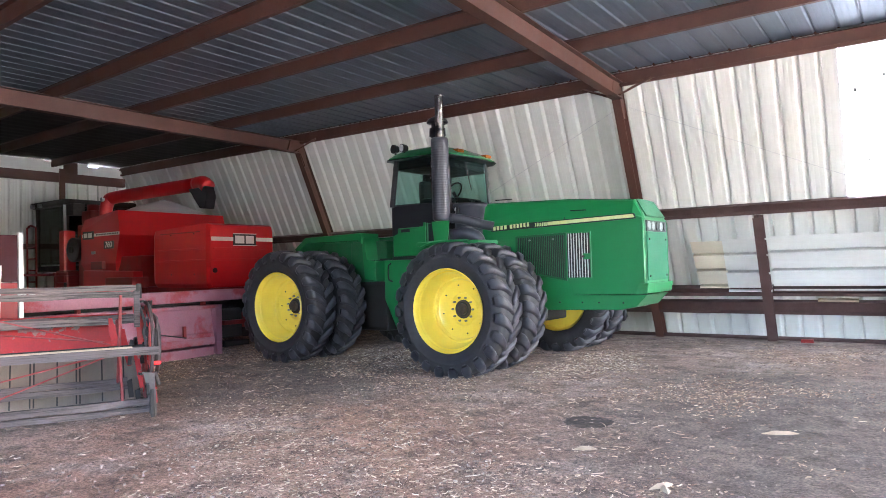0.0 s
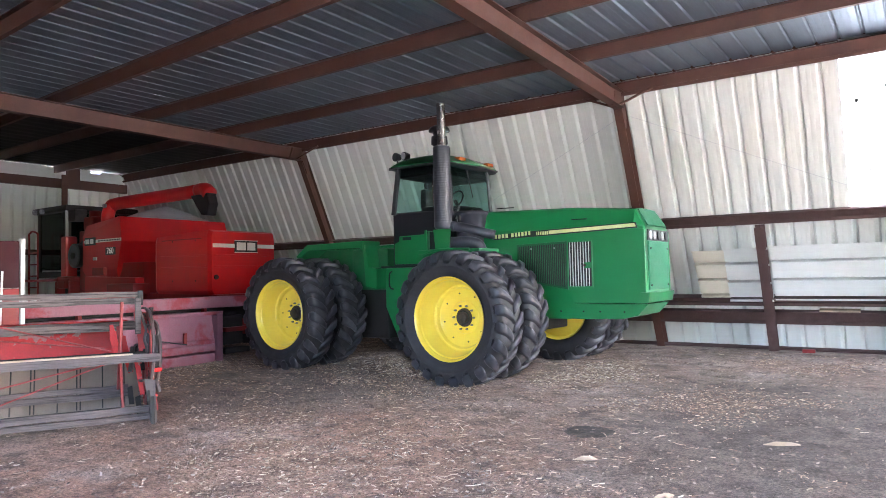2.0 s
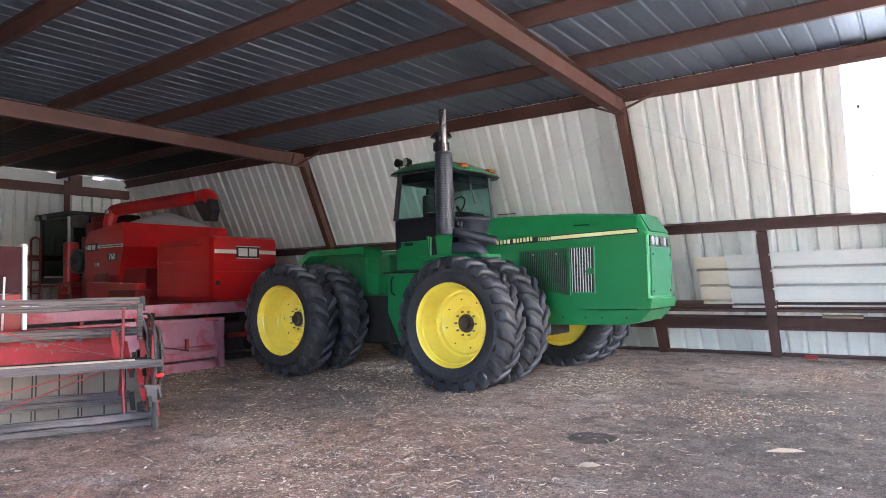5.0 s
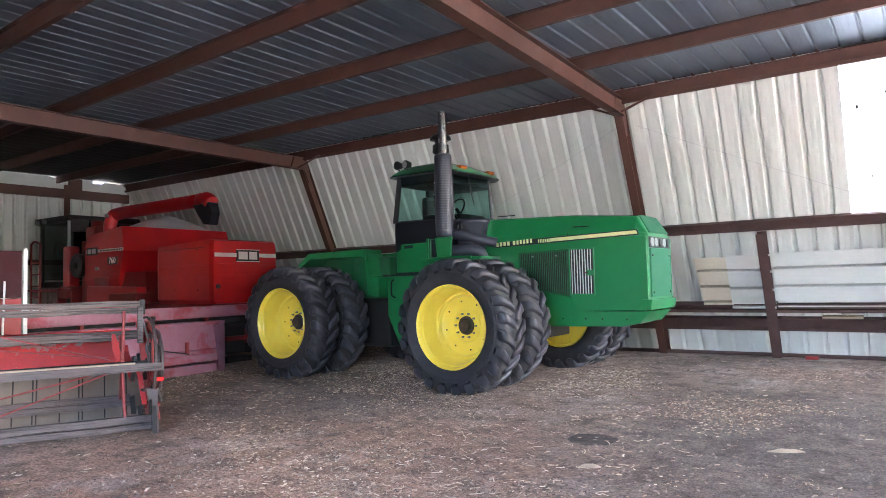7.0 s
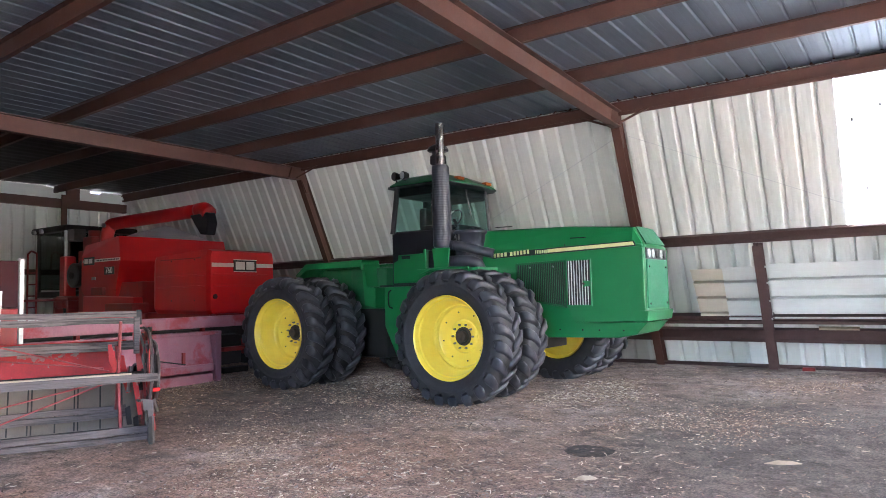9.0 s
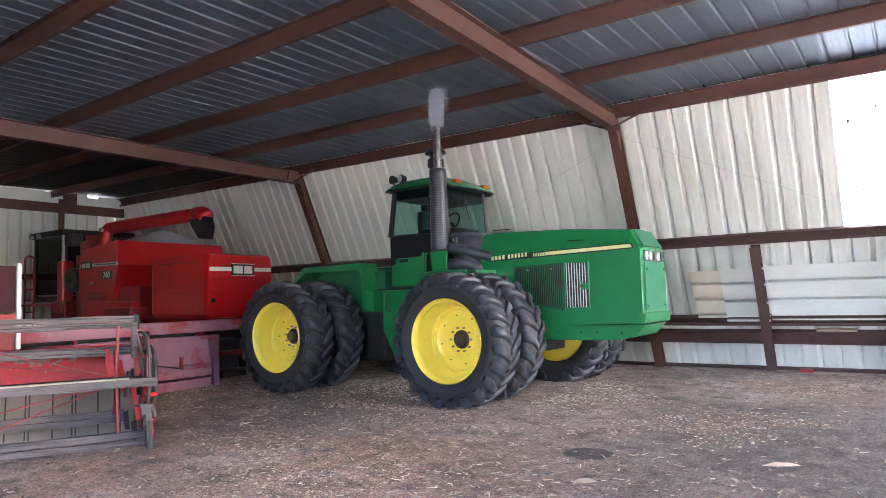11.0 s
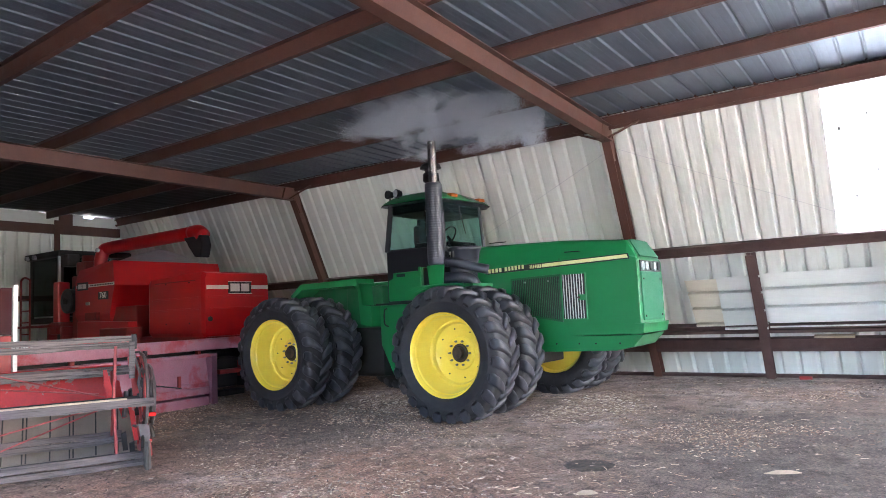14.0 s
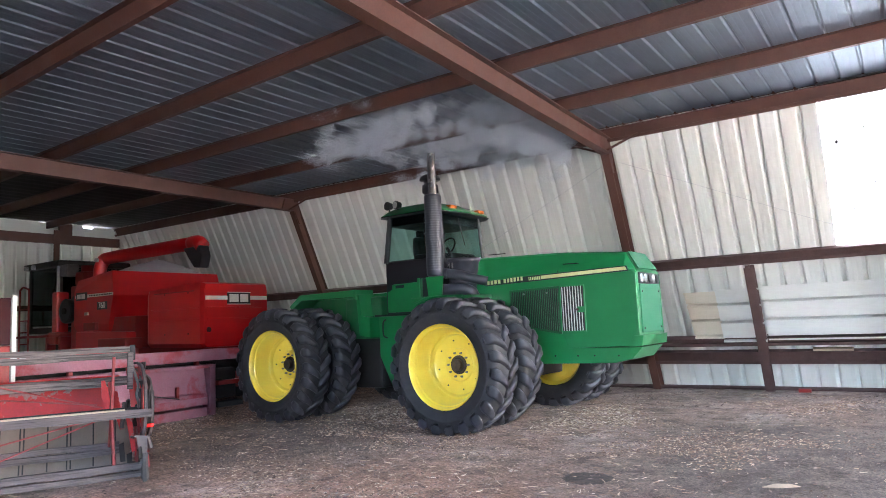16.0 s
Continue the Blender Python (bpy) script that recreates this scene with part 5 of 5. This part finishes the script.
# ---- wagon board with a white corner post ----
wag = thing("farm_wagon", pose(-9.0, 0, 0), "maroon wagon side board with a white corner post", "wagon")
part("side_board", boxed((-0.05, 1.2, 1.42), (0.0, 3.78, 1.99), 0.006), MAROON, wag)
part("lower_board", boxed((-0.05, 1.2, 0.7), (0.002, 3.78, 1.41), 0.006), RED_DARK, wag)
part("corner_post", boxed((-0.05, 3.785, 0.0), (0.03, 3.835, 2.02), 0.006), DECAL_WHITE, wag)
part("corner_post", boxed((-0.07, 1.12, 0.0), (0.03, 1.195, 2.02), 0.006), DECAL_WHITE, wag)
part("bed", boxed((-1.2, 1.2, 0.62), (0.0, 3.78, 0.69), 0.01), WOOD_GREY, wag)
for y in (1.3, 3.6):
    part("far_post", boxed((-1.2, y, 0.0), (-1.1, y + 0.1, 0.66), 0.006), DARK_IRON, wag)
part("upright_rod", bar([(0.03, 3.55, 0.7), (0.03, 3.58, 1.62)], 0.012, 6), DECAL_WHITE, wag)

# ---- pickup-reel header in the foreground ----
reel = thing("reel_header", pose(-6.727, 4.025, 0, 0, 0, 63), "worn red harvester header with weathered wooden reel bats", "harvester header")
LEN = 6.0
rng = random.Random(4)


def bat(z0, z1, y, s0, lip, material=WOOD_GREY, thick=0.035):
    b = bmesh.new()
    n = 24
    secs = []
    for i in range(n + 1):
        s = s0 + (LEN - s0) * i / n
        w = 0.006 * math.sin(i * 1.7 + z0 * 9) + rng.uniform(-0.004, 0.004)
        secs.append([(s, y, z0 + w), (s, y + thick, z0 + w), (s, y + thick, z1 + w * 0.6), (s, y, z1 + w * 0.6)])
    loft(b, secs)
    return part("reel_bat", b, material, reel, "weathered grey wooden reel bat" if material is WOOD_GREY else "dark weathered wooden reel bat")


bat(1.305, 1.365, 0.0, 0.03, 0)
bat(1.235, 1.300, 0.02, 0.03, 0)
bat(0.93, 1.03, 0.5, 0.02, 0)
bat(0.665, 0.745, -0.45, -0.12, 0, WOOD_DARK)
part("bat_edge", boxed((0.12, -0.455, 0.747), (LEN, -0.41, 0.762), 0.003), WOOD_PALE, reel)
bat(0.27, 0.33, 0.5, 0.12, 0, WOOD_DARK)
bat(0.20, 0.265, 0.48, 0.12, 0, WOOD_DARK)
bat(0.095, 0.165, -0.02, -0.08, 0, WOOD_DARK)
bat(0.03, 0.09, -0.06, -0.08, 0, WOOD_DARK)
for s in (0.22, 2.1, 4.0, 5.8):
    hub = (s, 0.02, 0.70)
    for end in ((s - 0.02, 0.0, 1.26), (s, 0.5, 0.97), (s - 0.04, -0.42, 0.70), (s, 0.48, 0.3), (s - 0.03, 0.0, 0.1)):
        d = Vector(end) - Vector(hub)
        part("reel_arm", bar([hub, tuple(Vector(hub) + d)], 0.016, 6), ROD_RED, reel)
part("reel_shaft", bar([(-0.1, 0.02, 0.70), (LEN, 0.02, 0.70)], 0.035, 12), DARK_IRON, reel)
for a, b in (((0.3, 0.0, 0.75), (1.75, 0.0, 1.2)), ((0.35, 0.3, 0.76), (1.95, 0.4, 0.98)), ((0.28, -0.2, 0.69), (1.9, -0.3, 0.36)), ((0.28, -0.05, 0.66), (1.75, -0.05, 0.13))):
    part("brace_rod", bar([a, b], 0.0085, 6), ROD_RED, reel)
part("trough_sheet", boxed((0.15, 0.9, 0.64), (LEN, 0.93, 0.90), 0.004), RED_WORN, reel, "chipped red trough sheet")
part("upper_tube", bar([(0.1, 1.0, 0.985), (LEN, 1.0, 0.985)], 0.035, 12), RED, reel)
part("top_beam", boxed((0.15, 0.94, 0.86), (LEN, 1.15, 0.94), 0.01), DARK_IRON, reel)
bm = bmesh.new()
prism(bm, [(0.9, 0.62), (0.93, 0.62), (0.72, 0.06), (0.69, 0.06)], "x", 0.0, LEN)
part("canvas", bm, CANVAS, reel, "pale draper canvas")
for i in range(27):
    s = 0.14 + i * 0.22
    for k, o in enumerate((0.0, 0.035)):
        if k and i % 2:
            continue
        bm = bmesh.new()
        prism(bm, [(0.895, 0.61), (0.88, 0.61), (0.675, 0.07), (0.69, 0.07)], "x", s + o, s + o + 0.014)
        part("canvas_slat", bm, DARK_IRON, reel)
part("cutter_bar", boxed((-0.05, 0.45, 0.015), (LEN, 0.75, 0.06), 0.006), DARK_IRON, reel)
for y, z, a in ((0.05, 0.55, 20), (0.28, 0.75, -15), (0.15, 0.9, 35), (0.45, 0.45, -30)):
    part("linkage_bar", bar([(-0.03, y - 0.18 * math.cos(radians(a)), z - 0.18 * math.sin(radians(a))), (-0.04, y + 0.18 * math.cos(radians(a)), z + 0.18 * math.sin(radians(a)))], 0.014, 6), ROD_RED, reel)
part("gear_case", boxed((-0.05, 0.25, 0.5), (0.06, 0.5, 0.78), 0.03), DARK_IRON, reel)
part("drive_chain", bar(arc([(-0.02, 0.1, 0.72), (-0.02, 0.35, 0.9), (-0.02, 0.62, 0.86), (-0.02, 0.4, 0.6), (-0.02, 0.1, 0.66)], 4), 0.012, 6), DARK_IRON, reel)
rng = random.Random(11)
for i in range(16):
    a = Vector((rng.uniform(-0.13, 0.1), rng.uniform(-0.2, 0.55), rng.uniform(0.2, 1.2)))
    d = Vector((rng.uniform(-0.04, 0.04), rng.uniform(-0.12, 0.12), rng.uniform(-0.32, 0.1)))
    part("linkage_bar", bar([a, a + d], rng.uniform(0.008, 0.022), 6), rng.choice((ROD_RED, DARK_IRON, DARK_IRON, RED_DARK, TIN_GREY)), reel)
part("bat_hanger", boxed((0.02, -0.02, 0.92), (0.075, 0.03, 1.30), 0.006), WOOD_DARK, reel, "dark weathered hanger at the end of the reel")
part("bat_bracket", boxed((0.0, -0.012, 1.22), (0.05, 0.05, 1.375), 0.006), DARK_IRON, reel)
# divider at the end
bm = bmesh.new()
prism(bm, [(0.95, 1.0), (0.25, 1.16), (0.0, 1.12), (-0.15, 0.9), (-0.2, 0.6), (-0.1, 0.35), (0.3, 0.1), (0.9, 0.05)], "x", -0.09, -0.06, 0.004)
part("end_sheet", bm, RED_DARK, reel, "dull red end sheet")
for y, z0, z1 in ((0.12, 0.3, 1.1), (0.35, 0.3, 1.05), (0.6, 0.2, 1.0)):
    part("end_rib", boxed((-0.115, y, z0), (-0.091, y + 0.05, z1), 0.004), ROD_RED, reel)
part("guard_strip", bar(arc([(-0.05, 0.3, 1.17), (-0.07, 0.0, 1.13), (-0.08, -0.22, 0.95), (-0.08, -0.28, 0.7), (-0.07, -0.2, 0.5), (-0.05, -0.08, 0.36)], 5), 0.018, 6), TIN_GREY, reel)
part("guard_strip", bar(arc([(-0.12, 0.6, 1.02), (-0.14, 0.2, 1.0), (-0.16, 0.0, 0.85), (-0.16, -0.02, 0.6), (-0.14, 0.05, 0.42)], 5), 0.022, 6), TIN_GREY, reel)
bm = bmesh.new()
prism(bm, [(-0.3, 0.02), (-0.12, 0.5), (0.12, 0.52), (0.1, 0.25), (0.5, 0.02)], "x", -0.09, -0.055, 0.006)
part("divider_shoe", bm, DARK_IRON, reel, "dark steel crop divider")


def end_plate(name, outline, y0, y1, material, label=""):
    """A flat plate of the end gear, its outline along the header and up."""
    return part(name, prism(bmesh.new(), outline, "y", y0, y1, 0.003), material, reel, label)


end_plate("arm_plate", [(0.315, 1.02), (0.28, 1.02), (0.20, 0.72), (0.255, 0.70), (0.31, 0.86)], 0.10, 0.115, RED_WORN, "chipped red arm plate")
end_plate("arm_plate", [(0.20, 0.90), (0.155, 0.89), (0.085, 0.50), (0.13, 0.49), (0.185, 0.68)], 0.22, 0.235, RED_WORN)
end_plate("gear_shield", [(0.085, 1.13), (0.02, 1.15), (-0.045, 1.06), (-0.07, 0.88), (-0.095, 0.72), (-0.03, 0.66), (0.03, 0.70), (0.05, 0.92)], 0.12, 0.14, RED_DARK, "dull red gear shield")
end_plate("gear_shield", [(-0.045, 1.0), (-0.105, 0.96), (-0.125, 0.78), (-0.11, 0.58), (-0.05, 0.56), (-0.04, 0.8)], 0.04, 0.06, RED_WORN)
end_plate("dark_gap_plate", [(-0.03, 0.93), (-0.085, 0.90), (-0.09, 0.66), (-0.035, 0.66)], 0.015, 0.035, DARK_IRON)
end_plate("lower_arm", [(0.085, 0.64), (0.03, 0.64), (-0.015, 0.28), (0.025, 0.27)], 0.05, 0.07, RED_WORN)
end_plate("lower_arm", [(-0.05, 0.52), (-0.085, 0.5), (-0.135, 0.14), (-0.105, 0.12)], -0.16, -0.14, RED_DARK)
end_plate("divider_blade", [(0.005, 0.47), (-0.10, 0.45), (-0.118, 0.02), (-0.085, 0.0), (-0.035, 0.22)], -0.20, -0.185, TIN_GREY, "bare grey steel divider blade")
for line, y in (([(0.03, 1.17), (-0.005, 1.05), (-0.03, 0.95), (-0.015, 0.86), (-0.035, 0.76), (-0.03, 0.66)], 0.0), ([(-0.045, 1.03), (-0.10, 1.05), (-0.145, 1.0), (-0.145, 0.92), (-0.12, 0.82), (-0.13, 0.70), (-0.145, 0.6), (-0.12, 0.5)], 0.02)):
    for k in (0, 0.022):
        part("edge_guard", bar([(a, y + k, b) for a, _, b in arc([(a, 0, b) for a, b in line], 5)], 0.013, 8), TIN_GREY, reel, "bare grey bent edge guard")
for a, b, c in ((0.14, 0.33, 0.18), (0.06, 0.22, 0.28), (0.02, 0.34, 0.10)):
    end_plate("dark_bracket", [(a, b), (a - 0.05, b + 0.02), (a - 0.07, b - c), (a - 0.02, b - c)], 0.25, 0.28, DARK_IRON)
part("reflector", boxed((-0.165, -0.22, 0.535), (-0.075, -0.18, 0.575), 0.012), RED_LENS, reel, "bright red reflector")
part("drive_pulley", bar([(-0.13, 0.02, 0.70), (-0.10, 0.02, 0.70)], 0.2, 24), DARK_IRON, reel)

for ob in reel.children:
    ob.data.transform(Matrix.Diagonal((-1, 1, 1, 1)))
    ob.data.flip_normals()


# ---- litter on the floor ----
def litter(name, n, sizes, spread, seed, label, material=STRAW, plump=0.5, even=0.0, heaps=()):
    r = np.random.RandomState(seed)
    verts, faces = [], []
    made = 0
    while made < n:
        x, y = r.uniform(-13.5, 4.0), r.uniform(0.7, 12.9)
        d = 0.3 + 2.0 * noise.noise((x * 0.45, y * 0.45, seed)) + 1.1 * noise.noise((x * 1.6, y * 1.6, seed + 3))
        d += 0.7 * math.exp(-((x + 3.6) ** 2 / 6 + (y - 3.9) ** 2 / 3.5)) - 0.25 + 0.35 * math.exp(-((x + 5.3) ** 2 / 5 + (y - 8.8) ** 2 / 3))
        d -= 0.9 * math.exp(-((x + 5.9) ** 2 / 1.6 + (y - 2.9) ** 2 / 1.6))
        d -= 0.75 * max(0, (y - 10.4) / 2.0) * (x > -4.5) + 0.8 * max(0.0, (x + 2.2) / 3)
        d = max(d, even * (0.5 + 2.2 * noise.noise((x * 0.9, y * 1.6, seed + 9))))
        if heaps:
            d = sum(math.exp(-((x - hx) ** 2 + (y - hy) ** 2) / hr ** 2) for hx, hy, hr in heaps) + 0.5 * noise.noise((x * 2.2, y * 2.2, seed)) - 0.25
        if r.rand() > d:
            continue
        made += 1
        ln = sizes[0] * (sizes[1] / sizes[0]) ** r.rand()
        w = min(ln * 0.45, spread[0] * (spread[1] / spread[0]) ** r.rand())
        a, tilt = r.uniform(0, math.tau), r.normal(0, 0.14)
        bend = r.normal(0, 0.18) * ln
        z = 0.012 * noise.noise((x * 0.7, y * 0.7, 0)) + 0.012 * noise.noise((x * 2.3, y * 2.3, 4)) + 0.003 + abs(tilt) * ln * 0.5
        ca, sa = math.cos(a), math.sin(a)
        b = len(verts)
        for s, bb in ((-0.5, 0), (0, bend), (0.5, 0)):
            for o, h in ((-0.5, 0.0), (0.5, 0.0), (0.0, w * plump + 0.002)):
                lx, ly = s * ln, o * w + bb
                verts.append((x + lx * ca - ly * sa, y + lx * sa + ly * ca, z + s * ln * tilt + h))
        for q in (0, 3):
            for i in range(3):
                j = (i + 1) % 3
                faces.append((b + q + i, b + q + j, b + q + 3 + j, b + q + 3 + i))
        faces.append((b, b + 2, b + 1))
        faces.append((b + 6, b + 7, b + 8))
    me = bpy.data.meshes.new(name)
    me.from_pydata(verts, [], faces)
    me.materials.append(material)
    return tagged(new(name, me), label, "litter", kind="stuff")


litter("dirt_clods", 14000, (0.008, 0.035), (0.008, 0.022), 2, "crumbled brown dirt clods scattered over the floor", CLOD, 0.6, 0.5)
litter("husk_litter", 40000, (0.007, 0.045), (0.004, 0.019), 5, "brown and beige husk fragments scattered over the dirt floor", plump=0.25, even=0.05)
litter("straw_litter", 5600, (0.03, 0.12), (0.003, 0.008), 9, "loose pale straw stalks scattered over the dirt floor", plump=0.3, even=0.1)
litter("chip_litter", 3000, (0.02, 0.065), (0.01, 0.026), 21, "pale husk chips heaped round the tractor wheels", CHIPS, 0.25, heaps=((-4.0, 8.6, 0.6), (-3.7, 9.4, 0.6), (-4.0, 10.4, 0.6), (-5.0, 7.5, 0.35), (-8.0, 9.2, 0.9), (-6.8, 8.6, 0.8)))

# larger husks and the oil spot
for x, y, ln, a in ((-1.0, 6.23, 0.15, 28), (-1.42, 4.41, 0.10, 60), (-1.38, 4.36, 0.08, 120), (-2.2, 5.0, 0.09, 30)):
    bm = bmesh.new()
    loft(bm, [[(-ln, 0, 0.004), (-ln, 0.004, 0.006), (-ln, 0, 0.01)], [(-ln * 0.3, -0.03, 0.006), (-ln * 0.3, 0.03, 0.008), (-ln * 0.3, 0, 0.035)], [(ln * 0.5, -0.024, 0.006), (ln * 0.5, 0.03, 0.008), (ln * 0.5, 0, 0.03)], [(ln, 0, 0.004), (ln, 0.004, 0.006), (ln, 0, 0.01)]])
    hk = tagged(part("corn_husk", bm, WOOD_PALE), "dry pale corn husk lying on the dirt floor", "husk", "corn husks on the floor")
    hk.matrix_world = pose(x, y, 0.006, 0, 0, a)
bm = bmesh.new()
ring = [bm.verts.new((0.27 * math.cos(k * math.tau / 28) * (1 + 0.25 * noise.noise((math.cos(k * 0.224) * 2, math.sin(k * 0.224) * 2, 3))), 0.27 * math.sin(k * math.tau / 28) * (1 + 0.25 * noise.noise((math.cos(k * 0.224) * 2, math.sin(k * 0.224) * 2, 8))), 0.0)) for k in range(28)]
top = [bm.verts.new((v.co.x * 0.8, v.co.y * 0.8, 0.013)) for v in ring]
for k in range(28):
    bm.faces.new((ring[k], ring[(k + 1) % 28], top[(k + 1) % 28], top[k]))
bm.faces.new(top)
oil = tagged(part("oily_dirt_mound", bm, OIL), "dark oil-soaked patch of dirt on the floor", "dirt patch")
oil.matrix_world = pose(-2.57, 5.93, 0.0, 0, 0, 20) @ Matrix.Scale(0.85, 4)


# ---- exhaust smoke: clumps of fine motes that leave the stack ----
smoke = thing("exhaust_smoke", pose(0, 0, 0), "pale grey exhaust smoke spreading under the roof", "smoke")
STACK = tractor.matrix_world @ Vector((EX, EY, 0))


def mote_clump(seed, n, sigma, size):
    r = np.random.RandomState(seed)
    verts, faces = [], []
    while len(faces) < n:
        c = r.normal(0, sigma, 3) * np.array((1, 1, 2.1))
        if math.hypot(c[0], c[1]) > 0.128 or abs(c[2]) > 0.33 or noise.noise(Vector(c * 9) + Vector((seed * 7.0, 0, 0))) < r.uniform(-0.6, 0.3):
            continue
        m = Matrix.Rotation(r.uniform(0, math.tau), 3, Vector(r.normal(0, 1, 3)))
        b = len(verts)
        sz = size * r.uniform(0.6, 1.3)
        for k in range(3):
            verts.append(tuple(Vector(c) + m @ Vector((sz * math.cos(k * math.tau / 3), sz * math.sin(k * math.tau / 3), 0))))
        faces.append((b, b + 1, b + 2))
    me = bpy.data.meshes.new("smoke_clump")
    me.from_pydata(verts, [], faces)
    me.materials.append(SMOKE)
    return me


DENSE = [mote_clump(20 + i, 6000, 0.066, 0.0031) for i in range(4)]
THIN = [mote_clump(40 + i, 1700, 0.066, 0.0031) for i in range(2)]
FRONT = ((11.0, 0.15), (11.5, 0.42), (12.0, 0.55), (12.6, 1.15), (13.0, 1.45), (13.5, 1.68), (14.0, 1.85), (14.5, 2.05), (15.2, 2.3), (16.0, 2.5))


def smoke_path(leave, angle, share, drop, sway, store, linger):
    """Rows of one clump: at rest in the silencer, up the stack, along the roof and outwards."""
    def at(t):
        age = max(0.0, t - leave - linger)
        up = 1 - math.exp(-age / 0.28)
        z = 4.36 + 0.28 * up + 0.1 * min(1.0, (t - leave) / 0.3)
        front = float(np.interp(t, [a for a, _ in FRONT], [b for _, b in FRONT]))
        out = share * front * (1 - math.exp(-max(0.0, age - 0.08) / 0.45)) + 0.05 * sway * min(1.0, age * 3)
        dx, dy = out * math.cos(angle), out * math.sin(angle)
        if dx > 0:
            dx = 1.6 * math.tanh(dx / 1.6)
        dy = dy * (0.5 if dy < 0 else 1.0) + 0.52 * max(0.0, dx)
        z -= drop * (1 - math.exp(-max(0.0, age - 0.3) / 0.9)) + 0.04 * math.sin(age * 2.2 + sway * 5)
        return STACK.x + dx + 0.03 * max(0.0, age) * share, STACK.y + dy, z
    def lie(age):
        """The clump leaves upright, then topples and rolls slowly."""
        over = 82 * (1 - math.exp(-max(0.0, age - 0.1) / 0.35))
        age = max(0.0, age)
        return Matrix.Rotation(angle + 1.4 * sway + 0.12 * age, 4, "Z") @ Matrix.Rotation(radians(over), 4, "Y") @ Matrix.Rotation(0.3 * age * sway, 4, "Z")

    rest = pose(STACK.x, STACK.y, store) @ lie(0.0)
    rows = [(0.0, rest), (leave - 1.0 / FPS, rest)]
    for wait in (0.0, 0.1, 0.2, 0.35, 0.5, 0.7, 0.95, 1.3, 1.9, 2.7, 3.6, 4.6):
        t = leave + wait
        if t < 15.9:
            rows.append((t, Matrix.Translation(at(t)) @ lie(wait - linger)))
    rows.append((16.0, Matrix.Translation(at(16.0)) @ lie(16.0 - leave - linger)))
    return rows


LOBES = ((185, 0.28), (150, 0.12), (95, 0.34), (68, 0.12), (40, 0.52), (5, 0.08), (255, 0.15))


def motions():
    r = random.Random(12)
    jobs = [(10.6 + 1.4 * (i + r.random()) / 84, i % 3 != 0) for i in range(84)] + [(12.0 + 1.5 * (i + r.random()) / 190, True) for i in range(190)] + [(13.5 + 2.4 * (i + r.random()) / 60, i % 3 == 0) for i in range(60)]
    for i, (leave, dense) in enumerate(jobs):
        leave = round(leave * FPS) / FPS
        clump = shared("smoke_clump", (DENSE if dense else THIN)[i % (4 if dense else 2)], smoke)
        share = math.sqrt(r.uniform(0.02, 1.0))
        if leave < 11.9:
            share *= 0.8
        way, sink = r.choices(LOBES, weights=(3, 2, 2, 4, 4, 3, 2))[0]
        angle = radians(way) + r.gauss(0, 0.42)
        drop = max(0.0, sink + r.gauss(0, 0.13)) * (0.3 + 0.7 * share)
        walk(clump, smoke_path(leave, angle, share, drop, r.uniform(-1, 1), r.uniform(2.65, 3.02), r.uniform(0.0, 0.5 if leave < 13.2 else 0.2)))


motions()
